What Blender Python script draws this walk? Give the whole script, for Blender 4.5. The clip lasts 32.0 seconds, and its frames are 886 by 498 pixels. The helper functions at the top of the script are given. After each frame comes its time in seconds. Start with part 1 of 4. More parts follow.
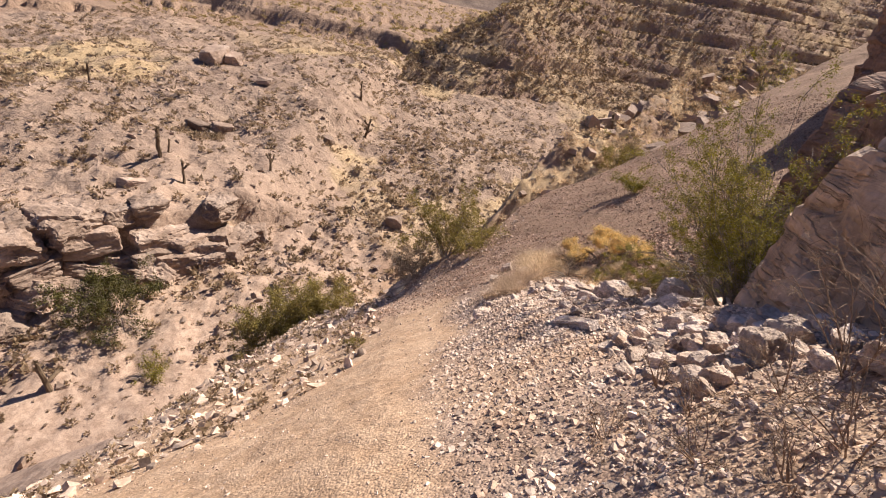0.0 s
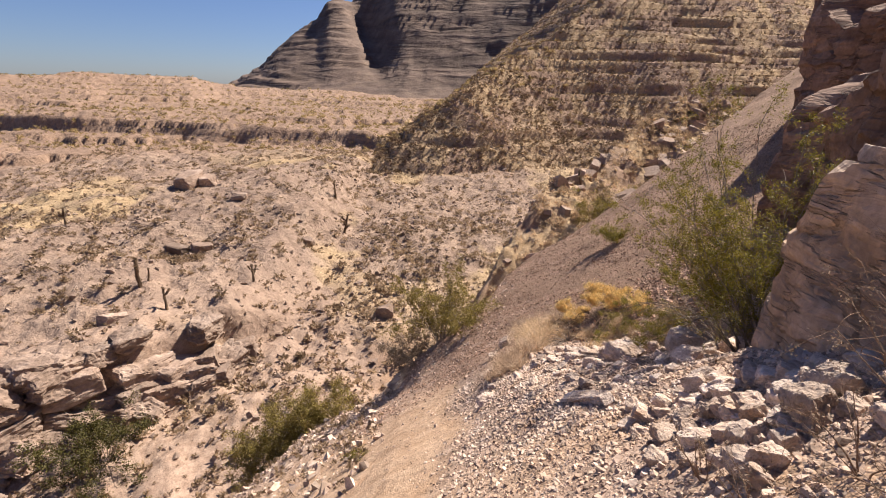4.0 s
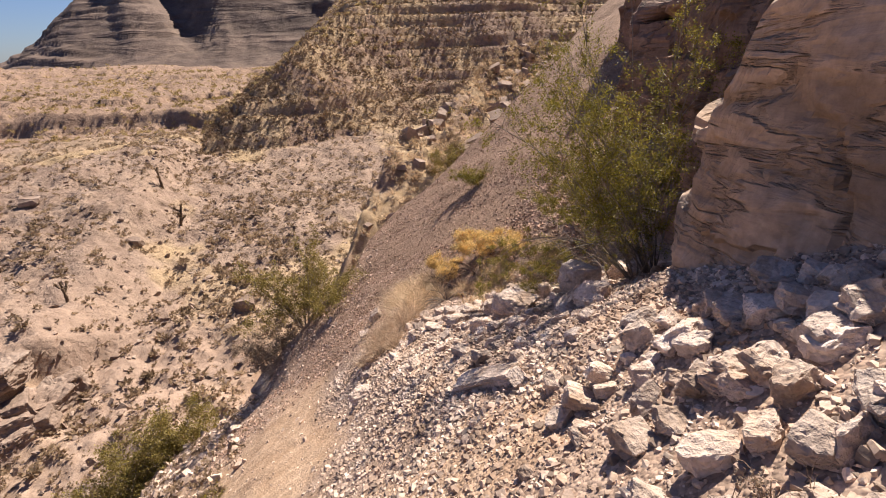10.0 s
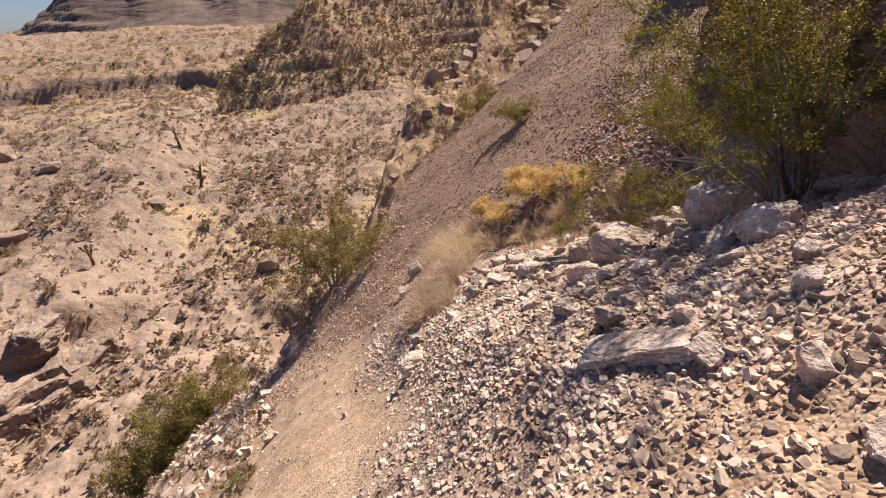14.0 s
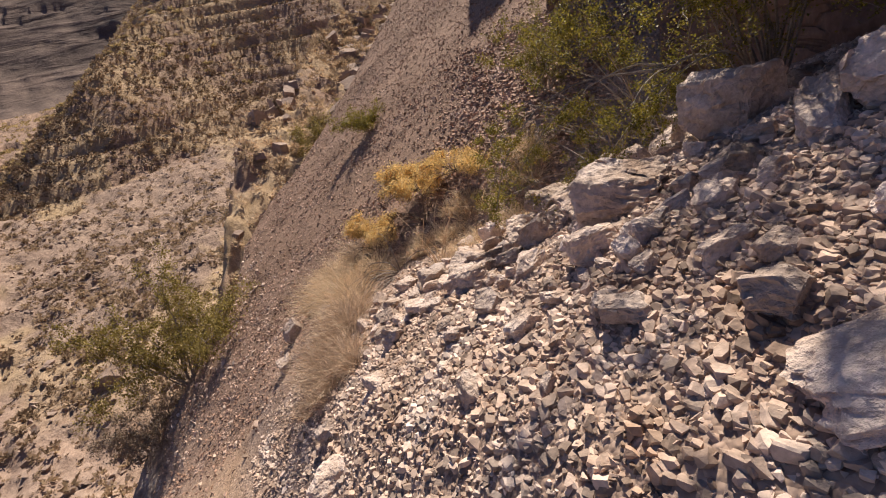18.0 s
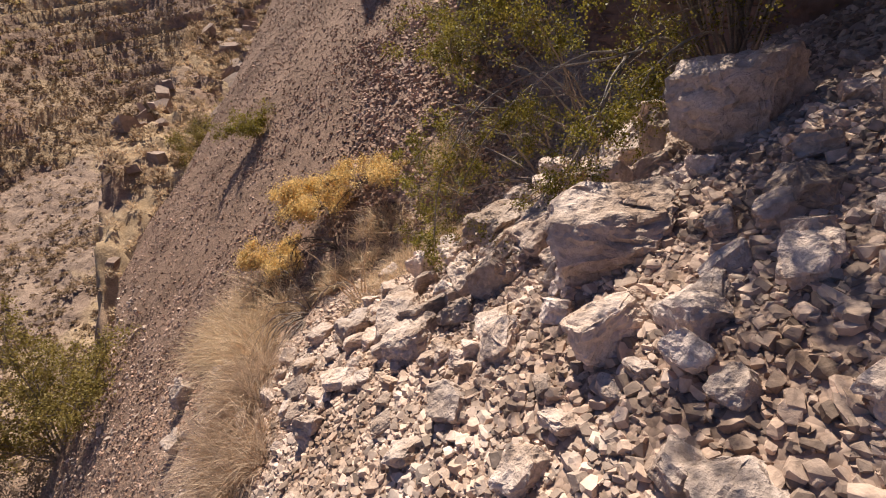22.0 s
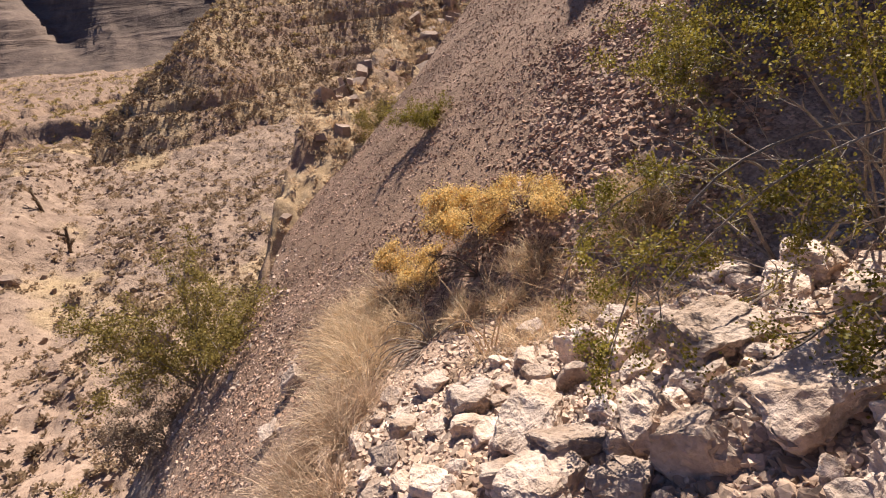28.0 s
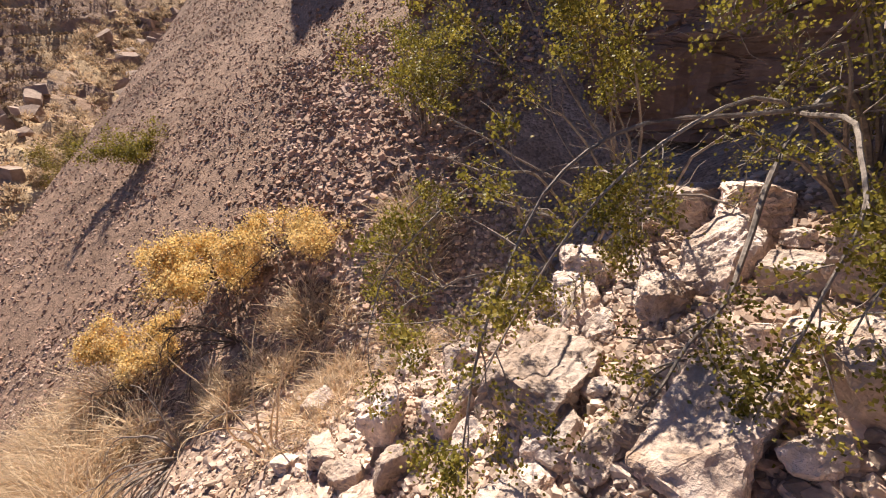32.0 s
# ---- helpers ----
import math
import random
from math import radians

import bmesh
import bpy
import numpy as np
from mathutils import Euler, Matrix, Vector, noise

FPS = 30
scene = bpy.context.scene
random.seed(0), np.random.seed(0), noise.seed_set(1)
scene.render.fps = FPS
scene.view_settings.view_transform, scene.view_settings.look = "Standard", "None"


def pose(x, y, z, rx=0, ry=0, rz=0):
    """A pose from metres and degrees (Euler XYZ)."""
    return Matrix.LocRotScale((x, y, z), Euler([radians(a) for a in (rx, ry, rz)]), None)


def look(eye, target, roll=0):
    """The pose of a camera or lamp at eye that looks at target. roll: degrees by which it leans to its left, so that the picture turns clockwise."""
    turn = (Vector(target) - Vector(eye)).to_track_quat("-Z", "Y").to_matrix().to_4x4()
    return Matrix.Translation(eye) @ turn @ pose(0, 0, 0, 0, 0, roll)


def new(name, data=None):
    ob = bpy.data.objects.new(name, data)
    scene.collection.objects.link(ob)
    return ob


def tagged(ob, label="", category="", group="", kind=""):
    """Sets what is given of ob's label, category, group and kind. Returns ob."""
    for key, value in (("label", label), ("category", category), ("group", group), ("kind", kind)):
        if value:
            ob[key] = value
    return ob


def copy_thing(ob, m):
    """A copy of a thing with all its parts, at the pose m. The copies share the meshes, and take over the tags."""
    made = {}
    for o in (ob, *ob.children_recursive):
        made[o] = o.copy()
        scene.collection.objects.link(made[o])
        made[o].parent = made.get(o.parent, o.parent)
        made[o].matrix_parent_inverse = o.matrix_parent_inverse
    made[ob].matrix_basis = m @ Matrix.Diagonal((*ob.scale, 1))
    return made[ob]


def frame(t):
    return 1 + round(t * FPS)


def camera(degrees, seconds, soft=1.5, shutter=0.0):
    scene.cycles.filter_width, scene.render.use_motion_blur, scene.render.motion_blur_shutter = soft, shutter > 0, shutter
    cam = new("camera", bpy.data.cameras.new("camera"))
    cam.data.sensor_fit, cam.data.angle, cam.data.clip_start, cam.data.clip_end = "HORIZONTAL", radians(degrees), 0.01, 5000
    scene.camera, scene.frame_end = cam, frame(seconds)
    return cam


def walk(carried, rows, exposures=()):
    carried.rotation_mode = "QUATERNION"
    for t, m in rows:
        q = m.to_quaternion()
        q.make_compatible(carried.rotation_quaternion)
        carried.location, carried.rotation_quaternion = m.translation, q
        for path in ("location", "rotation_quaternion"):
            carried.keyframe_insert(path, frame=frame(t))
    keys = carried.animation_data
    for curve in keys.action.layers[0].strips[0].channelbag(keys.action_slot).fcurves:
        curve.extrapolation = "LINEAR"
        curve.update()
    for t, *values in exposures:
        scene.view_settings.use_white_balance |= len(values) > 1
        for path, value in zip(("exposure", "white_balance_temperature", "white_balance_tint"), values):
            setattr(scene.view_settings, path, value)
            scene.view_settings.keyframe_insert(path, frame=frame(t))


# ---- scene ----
cam = camera(85.4, 32.0, soft=1.1)
PATH = [
    (0, (0.795, 0.969, 0.32), (0.882, 2.737, -0.61), 11.4),
    (0.5, (0.785, 0.993, 0.385), (0.894, 2.791, -0.483), 8.0),
    (1, (1.043, 0.956, 0.407), (1.311, 2.764, -0.404), 3.6),
    (1.5, (1.285, 0.917, 0.424), (1.677, 2.718, -0.354), 0.6),
    (2, (1.132, 1.071, 0.365), (1.46, 2.897, -0.38), 0.0),
    (2.5, (0.873, 1.216, 0.288), (0.961, 3.1, -0.376), 1.7),
    (4.5, (1.064, 1.543, 0.255), (1.169, 3.441, -0.367), 1.2),
    (5, (1.166, 1.748, 0.082), (1.331, 3.648, -0.522), 0.7),
    (5.5, (1.03, 1.807, 0.024), (1.22, 3.71, -0.564), 0.5),
    (6, (0.992, 1.852, 0.026), (1.197, 3.752, -0.564), 0.6),
    (6.5, (1.059, 1.944, 0.022), (1.288, 3.835, -0.588), 0.3),
    (7, (1.093, 2.03, 0.031), (1.38, 3.899, -0.619), -0.1),
    (7.5, (1.185, 2.228, -0.14), (1.548, 4.068, -0.834), -0.1),
    (8, (1.206, 2.309, -0.173), (1.631, 4.125, -0.895), -0.4),
    (8.5, (1.146, 2.387, -0.199), (1.63, 4.176, -0.95), -0.5),
    (9, (1.257, 2.575, -0.232), (1.802, 4.342, -0.995), -1.1),
    (9.5, (1.361, 2.79, -0.396), (1.962, 4.539, -1.158), -1.8),
    (10, (1.456, 2.988, -0.483), (2.081, 4.727, -1.246), -2.3),
    (10.5, (1.396, 3.15, -0.589), (2.003, 4.896, -1.352), -2.3),
    (11, (1.306, 3.263, -0.576), (1.86, 5.024, -1.343), -1.9),
    (11.5, (1.331, 3.419, -0.63), (1.819, 5.198, -1.401), -2.0),
    (12, (1.358, 3.586, -0.75), (1.799, 5.372, -1.536), -2.2),
    (12.5, (1.268, 3.742, -0.893), (1.682, 5.525, -1.698), -2.7),
    (13, (1.253, 3.914, -0.963), (1.671, 5.687, -1.788), -3.3),
    (13.5, (1.299, 4.105, -1.06), (1.755, 5.847, -1.931), -3.8),
    (14, (1.342, 4.333, -1.282), (1.856, 6.035, -2.197), -4.8),
    (14.5, (1.424, 4.538, -1.498), (1.991, 6.201, -2.454), -6.6),
    (16.5, (1.51, 5.48, -2.042), (2.377, 7.018, -2.982), -18.0),
    (17, (1.71, 5.698, -2.174), (2.664, 7.202, -3.083), -18.7),
    (17.5, (1.748, 5.915, -2.219), (2.742, 7.41, -3.1), -16.6),
    (18, (1.693, 5.985, -2.26), (2.721, 7.472, -3.116), -12.4),
    (18.5, (1.538, 6.075, -2.33), (2.596, 7.546, -3.177), -9.5),
    (19, (1.636, 6.124, -2.385), (2.727, 7.564, -3.242), -8.7),
    (19.5, (1.792, 6.156, -2.305), (2.942, 7.537, -3.183), -8.9),
    (20, (1.9, 6.375, -2.435), (3.122, 7.682, -3.329), -9.3),
    (20.5, (2.131, 6.474, -2.391), (3.395, 7.75, -3.271), -9.9),
    (21, (2.23, 6.589, -2.375), (3.499, 7.86, -3.256), -11.1),
    (21.5, (2.225, 6.693, -2.353), (3.496, 7.949, -3.251), -11.8),
    (22, (2.274, 6.757, -2.333), (3.537, 7.982, -3.285), -12.7),
    (22.5, (2.45, 6.895, -2.344), (3.712, 8.098, -3.325), -12.4),
    (23, (2.573, 7.025, -2.372), (3.848, 8.222, -3.342), -11.1),
    (23.5, (2.606, 7.134, -2.279), (3.888, 8.355, -3.21), -9.1),
    (24, (2.694, 7.207, -2.276), (3.945, 8.493, -3.161), -6.4),
    (24.5, (2.725, 7.257, -2.189), (3.92, 8.604, -3.06), -4.2),
    (25, (2.741, 7.278, -2.191), (3.882, 8.655, -3.086), -2.1),
    (25.5, (2.69, 7.294, -2.233), (3.771, 8.708, -3.147), -1.1),
    (27.5, (2.825, 7.427, -2.444), (3.704, 9.005, -3.303), -7.0),
    (28, (2.85, 7.465, -2.387), (3.669, 9.076, -3.243), -8.0),
    (28.5, (2.801, 7.491, -2.341), (3.579, 9.121, -3.199), -7.3),
    (29, (2.821, 7.54, -2.446), (3.605, 9.169, -3.302), -5.4),
    (29.5, (2.845, 7.522, -2.457), (3.739, 9.111, -3.281), -3.8),
    (30, (2.947, 7.547, -2.426), (4.027, 9.038, -3.205), -4.1),
    (30.5, (3.12, 7.661, -2.389), (4.359, 9.035, -3.149), -5.2),
    (31, (3.194, 7.756, -2.402), (4.563, 8.989, -3.18), -6.7),
    (31.5, (3.169, 7.842, -2.456), (4.647, 8.913, -3.274), -6.5),
    (32, (3.241, 8.02, -2.564), (4.782, 8.968, -3.417), -4.0),
]
walk(cam, [(t, look(eye, target, roll)) for t, eye, target, roll in PATH], exposures=[(0.0, 1.0), (6.0, 1.03), (14.0, 0.92), (18.0, 0.68), (24.0, 0.8), (28.0, 0.95), (30.0, 0.95), (32.0, 1.15)])
# ---- ground shape ----
EX, EY = 1.3, 4.0
BANK_Y, BANK_X, BANK_Z = [22.5, 24.0, 26.5, 31.0, 36.0, 42.0, 52.0], [3.6, 4.7, 6.3, 9.8, 14.2, 19.1, 27.6], [-8.3, -7.5, -6.9, -5.5, -4.5, -3.0, -0.3]


def lattice(ix, iy, seed):
    u, low = np.uint32, np.uint32(0x7FFFFFFF)
    ix, iy = np.atleast_1d(ix).astype(np.int64).astype(u), np.atleast_1d(iy).astype(np.int64).astype(u)
    n = (ix * u(374761393) + iy * u(668265263) + u(seed * 974634777 & 0xFFFFFFFF)) & low
    n = ((n ^ (n >> u(13))) * u(1274126177)) & low
    n = ((n ^ (n >> u(16))) * u(60493)) & low
    return (n & u(65535)) / 32767.5 - 1.0


def vnoise(x, y, seed=0):
    """Smooth noise, about -1 to 1."""
    ix, iy = np.floor(x), np.floor(y)
    fx, fy = x - ix, y - iy
    fx, fy = fx * fx * (3 - 2 * fx), fy * fy * (3 - 2 * fy)
    a, b = lattice(ix, iy, seed), lattice(ix + 1, iy, seed)
    c, d = lattice(ix, iy + 1, seed), lattice(ix + 1, iy + 1, seed)
    return (a * (1 - fx) + b * fx) * (1 - fy) + (c * (1 - fx) + d * fx) * fy


def fbm(x, y, size, octaves=4, seed=0, gain=0.5):
    total, amp, f = 0.0, 1.0, 1.0 / size
    for k in range(octaves):
        total = total + amp * vnoise(x * f + 17.3 * k, y * f - 9.1 * k, seed + k)
        amp, f = amp * gain, f * 2.03
    return total


def step(a, b, v):
    s = np.clip((v - a) / (b - a), 0, 1)
    return s * s * (3 - 2 * s)


def smax(a, b, k):
    h = np.clip(0.5 + 0.5 * (a - b) / k, 0, 1)
    return b * (1 - h) + a * h + k * h * (1 - h)


def cliff_line(y):
    """x of the foot of the near cliff."""
    return np.interp(y, [-2, 1, 2.3, 3.2, 4.0, 4.8, 5.6, 6.4], [2.6, 2.9, 3.2, 3.45, 3.95, 4.28, 4.4, 4.9])


def slope_near(x, y):
    """The steep track across the hillside, with its bench of rubble."""
    g = np.interp(x, [-30, -1.2, 0.5, 1.2, 2.0, 2.6, 3.4, 4.6, 5.3, 7, 9], [-21.1, -2.35, -1.12, -0.7, -0.15, 0.22, 0.58, 0.78, 0.74, 0.95, 1.1])
    z = -0.58 * np.clip(y, -14, 9) - 0.48 * np.clip(y - 9, 0, 200) + g
    z = z - 0.2 * np.exp(-((x - 1.0) ** 2 + (y - 1.0) ** 2) / 1.8)
    z = z + 0.22 * step(5.2, 7.2, y) * step(1.8, 2.6, x) + 0.15 * step(9.6, 11.2, y) * step(2.4, 3.4, x)
    apron = np.clip(1 - (cliff_line(y) - x) / 1.5, 0, 1.3) * (1 - step(5.6, 6.6, y))
    z = z + 0.3 * apron
    # the outer edge of the track breaks away
    brink = -4.3 + 0.1 * (np.clip(y, -6, 40) - 14) + 0.25 * fbm(x, y, 2.3, 3, 25)
    over = np.clip(brink - x, 0, 30)
    past = np.clip(y - talus_edge(x) + 0.25 * fbm(x, y, 1.7, 3, 23), 0, 60)
    return z - 0.62 * (np.sqrt(over * over + 0.16) - 0.4) - 0.9 * (np.sqrt(past * past + 0.04) - 0.2)


def talus_edge(x):
    """y at which the scree slope breaks off."""
    return np.interp(x, [-12, -3, -1, 0.5, 1.5, 3.4, 4.6, 6, 8, 10.5, 13, 16, 24], [20.0, 19.3, 18.3, 17.2, 16.8, 17.8, 20.0, 21.0, 20.6, 21.2, 22.6, 23.8, 27.0])


def slope_talus(x, y):
    """The steep plane of scree."""
    z = -5.7 + 0.69 * x - 0.227 * y - 0.5 * np.clip(2.2 - x, 0, 4) * 0.35 - 0.5 * np.clip(10.6 - y, 0, 3)
    over = np.clip(y - talus_edge(x) + 0.25 * fbm(x, y, 1.7, 3, 23), 0, 60)
    return z - 0.95 * (np.sqrt(over * over + 0.04) - 0.2) - 0.45 * np.clip(1 - x, 0, 40) * step(12, 16, y)


def bank(x, y):
    """The grassy rim beyond the break of the scree, its near side in the sun."""
    s = np.clip(y, 22.5, 52)
    cx = np.interp(s, BANK_Y, BANK_X)
    top = np.interp(s, BANK_Y, BANK_Z)
    d = x - cx
    side = np.where(d < 0, -2.4 * d, 0.05 * d) + 0.5 * fbm(x, y, 2.0, 4, 27) + 0.4 * fbm(x, y, 6, 2, 28)
    return top - side - 0.9 * np.clip(22.5 - y, 0, 12) - 0.16 * np.clip(26.0 - y, 0, 3.5) ** 2 - 0.5 * np.clip(y - 52, 0, 60)


def valley(x, y):
    r = np.hypot(x, y)
    v = -23 + 0.06 * np.minimum(y, 250) + 0.9 * fbm(x, y, 26, 4, 11) * step(18, 60, r)
    v = v + 0.5 * fbm(x, y, 7, 4, 31) + 0.35 * np.abs(fbm(x, y, 3.2, 3, 35)) * step(18, 30, r) + 0.28 * fbm(x, y, 2.2, 4, 33) * step(16, 30, r)
    # higher bench on the far bank, with a broken rocky edge
    edge = -(x + 21.2) * 0.80 + (y - 24.2) * 0.60 + 1.8 * fbm(x, y, 8, 3, 5)
    v = v + 3.3 * step(0.0, 0.9, edge) * (1 - step(-15, -8, x)) * (1 - 0.6 * step(30, 60, edge))
    return v


def far_land(x, y):
    r = np.hypot(x, y)
    az = np.degrees(np.arctan2(x, y))
    # bedded rise beyond the wash
    rise = step(127, 130.5, y + 0.12 * x + 6 * fbm(x, y, 60, 4, 3)) * 3.4
    rise = rise + 0.056 * np.clip(r - 150, 0, 150) + 2 * fbm(x, y, 70, 3, 8) * step(150, 220, r)
    rise = rise - 0.14 * np.clip(r - 300, 0, 150) - 5.0 * step(165, 285, r)
    hump = np.interp(az, [-60, -42, -34, -28, -23.5, -21, -18, -5], [0, 1, 1.4, 1.2, 0.2, -3.4, -3.6, -3.0])
    rise = rise + hump * step(170, 260, r) * (1 - step(300, 420, r))
    # mountain
    el = np.interp(az, [-70, -24, -20.5, -17.1, -15.3, -13.5, -11.2, -9.9, -5.2, -2.5, 3, 12, 40, 75], [0, 0.5, 1.3, 3.1, 4.8, 6.0, 7.2, 8.9, 10.6, 12, 14.2, 17, 20, 10])
    el = el * (1 - 0.3 * np.exp(-((az + 6.6 + 0.012 * (r - 800)) / 1.7) ** 2) * step(500, 700, r) * (1 - step(760, 860, r)))
    mount = np.tan(np.radians(el)) * 900 * np.exp(-((r - 900) / 260) ** 2) * (1 + 0.13 * fbm(x, y, 160, 4, 21))
    return rise + bedded(mount * step(420, 700, r), x * 0.35, y * 0.35, 9.0, 0.7)


def hill(x, y):
    """The layered hill across the wash: a ridge that climbs away to one side."""
    ax, ay, bx, by = -8.0, 100.0, 150.0, 265.0
    L = math.hypot(bx - ax, by - ay)
    ux, uy = (bx - ax) / L, (by - ay) / L
    s = (x - ax) * ux + (y - ay) * uy
    d = (x - ax) * uy - (y - ay) * ux
    crest = np.interp(s, [-30, 0, 20, 60, 120, 240, 420], [-40, -17, -7, 14, 54, 122, 180])
    crest = crest + 3.0 * fbm(x, y, 40, 3, 41)
    return crest - np.interp(s, [0, 60, 140], [0.55, 0.62, 0.74]) * np.abs(d + 5 * fbm(x, y, 50, 3, 44)) + 0.3 * fbm(x, y, 7, 3, 45)


def bedded(z, x, y, gap, depth, sharp=0.14):
    """Steps the slope into ledges of rock."""
    w = z / gap + 0.4 * fbm(x, y, 45, 3, 51)
    n = np.floor(w)
    f = w - n
    keep = np.clip(0.1 + 0.8 * (lattice(n, n * 0 + 3, 6) * 0.5 + 0.5) + 0.9 * vnoise(x / 22 + n * 3.3, y / 22, 13), 0.0, 1.15)
    return z + gap * depth * keep * (step(0.64 - sharp, 0.64 + sharp, f) - f)


def near_height(x, y):
    """The hillside that is walked on, without the valley."""
    x, y = np.asarray(x, float), np.asarray(y, float)
    r = np.hypot(x - EX, y - EY)
    talus = slope_talus(x, y)
    near = smax(slope_near(x, y), smax(talus, bank(x, y), 0.4), 0.25)
    rough = 0.03 * fbm(x, y, 0.9, 4, 61) + 0.1 * fbm(x, y, 3.5, 2, 67) * step(6, 16, r)
    near = near + rough
    # the talus side ends in a broken bank above the wash
    rr = np.hypot(x, y)
    near = near + (0.7 * fbm(x, y, 9, 4, 63) + 0.5 * np.abs(fbm(x, y, 4, 3, 64))) * step(24, 34, rr) - 0.4 * np.clip(rr - 62, 0, 400)
    return near


def height(x, y):
    x, y = np.asarray(x, float), np.asarray(y, float)
    near, rr = near_height(x, y), np.hypot(x, y)
    far = valley(x, y) + far_land(x, y)
    hl = hill(x, y)
    far = smax(far, bedded(hl, x * 1.5, y * 1.5, 2.9, 0.6, 0.16), 1.0)
    far = np.where((rr > 132) & (rr < 420), bedded(far, x * 0.6, y * 0.6, 1.7, 0.95, 0.06), far)
    return smax(near, far, 1.0)
# ---- end of the ground's shape ----

# ---- sky, sun ----
SUN_AZ, SUN_EL = 49.0, 48.0
world = bpy.data.worlds.new("world")
scene.world = world
world.use_nodes = True
wn, wl = world.node_tree.nodes, world.node_tree.links
sky = wn.new("ShaderNodeTexSky")
sky.sky_type, sky.sun_disc = "NISHITA", False
sky.sun_elevation, sky.sun_rotation = radians(SUN_EL), radians(SUN_AZ)
sky.air_density, sky.dust_density, sky.ozone_density, sky.altitude = 1.0, 0.4, 2.2, 300
deep = wn.new("ShaderNodeVectorMath")
deep.operation = "MULTIPLY"
deep.inputs[1].default_value = (0.9, 1.0, 1.4)
wl.new(sky.outputs[0], deep.inputs[0]), wl.new(deep.outputs[0], wn["Background"].inputs[0])
wn["Background"].inputs[1].default_value = 0.034
sun = new("sun", bpy.data.lights.new("sun", "SUN"))
sun.data.energy, sun.data.angle, sun.data.color = 5.0, radians(0.53), (1.0, 0.905, 0.785)
sa, se = radians(SUN_AZ), radians(SUN_EL)
sun.matrix_world = look((0, 0, 0), (-math.sin(sa) * math.cos(se), -math.cos(sa) * math.cos(se), -math.sin(se)))


# ---- materials ----
def tinted(c):
    """The colour darkened and slightly warmed, by the same factors for every material."""
    return (c[0] * 0.86, c[1] * 0.79, c[2] * 0.78)


def material(name, colours, scale, rough=0.9, bump=0.3, detail=6.0, fine=8.0, spread=0.35, vary=0.0, island=0.0, relief=0.02, gloss=0.25, through_light=0.0):
    """Colours mixed by noise at two scales, with fine relief. vary: tone by object; island: tone by loose piece."""
    m = bpy.data.materials.new(name)
    m.use_nodes = True
    n, l = m.node_tree.nodes, m.node_tree.links
    bsdf = n["Principled BSDF"]
    geo = n.new("ShaderNodeNewGeometry")
    big, small = n.new("ShaderNodeTexNoise"), n.new("ShaderNodeTexNoise")
    for tex, size, d in ((big, scale, detail), (small, scale * fine, 4.0)):
        l.new(geo.outputs["Position"], tex.inputs["Vector"])
        tex.inputs["Scale"].default_value, tex.inputs["Detail"].default_value = size, d
        tex.inputs["Roughness"].default_value = 0.62
    ramp = n.new("ShaderNodeValToRGB")
    el = ramp.color_ramp.elements
    for k, c in enumerate(colours):
        at = 0.5 + spread * (k / max(1, len(colours) - 1) - 0.5)
        e = el[k] if k < 2 else el.new(at)
        e.position, e.color = at, (*tinted(c), 1)
    l.new(big.outputs["Fac"], ramp.inputs[0])
    tone = n.new("ShaderNodeMapRange")
    l.new(small.outputs["Fac"], tone.inputs[0])
    tone.inputs[1].default_value, tone.inputs[2].default_value = 0.3, 0.7
    tone.inputs[3].default_value, tone.inputs[4].default_value = 0.78, 1.2
    value = tone.outputs[0]
    for amount, source in ((vary, "object"), (island, "island")):
        if amount:
            src = n.new("ShaderNodeObjectInfo").outputs["Random"] if source == "object" else geo.outputs["Random Per Island"]
            mr = n.new("ShaderNodeMapRange")
            l.new(src, mr.inputs[0])
            mr.inputs[3].default_value, mr.inputs[4].default_value = 1 - amount, 1 + amount
            mul = n.new("ShaderNodeMath")
            mul.operation = "MULTIPLY"
            l.new(value, mul.inputs[0]), l.new(mr.outputs[0], mul.inputs[1])
            value = mul.outputs[0]
    mix = n.new("ShaderNodeVectorMath")
    mix.operation = "SCALE"
    l.new(ramp.outputs[0], mix.inputs[0]), l.new(value, mix.inputs["Scale"])
    l.new(mix.outputs[0], bsdf.inputs["Base Color"])
    bsdf.inputs["Roughness"].default_value = rough
    bsdf.inputs["Specular IOR Level"].default_value = gloss
    b = n.new("ShaderNodeBump")
    b.inputs["Strength"].default_value, b.inputs["Distance"].default_value = bump, relief
    l.new(small.outputs["Fac"], b.inputs["Height"]), l.new(b.outputs[0], bsdf.inputs["Normal"])
    if through_light:
        t, add = n.new("ShaderNodeBsdfTranslucent"), n.new("ShaderNodeMixShader")
        l.new(mix.outputs[0], t.inputs[0])
        add.inputs[0].default_value = through_light
        l.new(bsdf.outputs[0], add.inputs[1]), l.new(t.outputs[0], add.inputs[2])
        l.new(add.outputs[0], n["Material Output"].inputs[0])
    return m


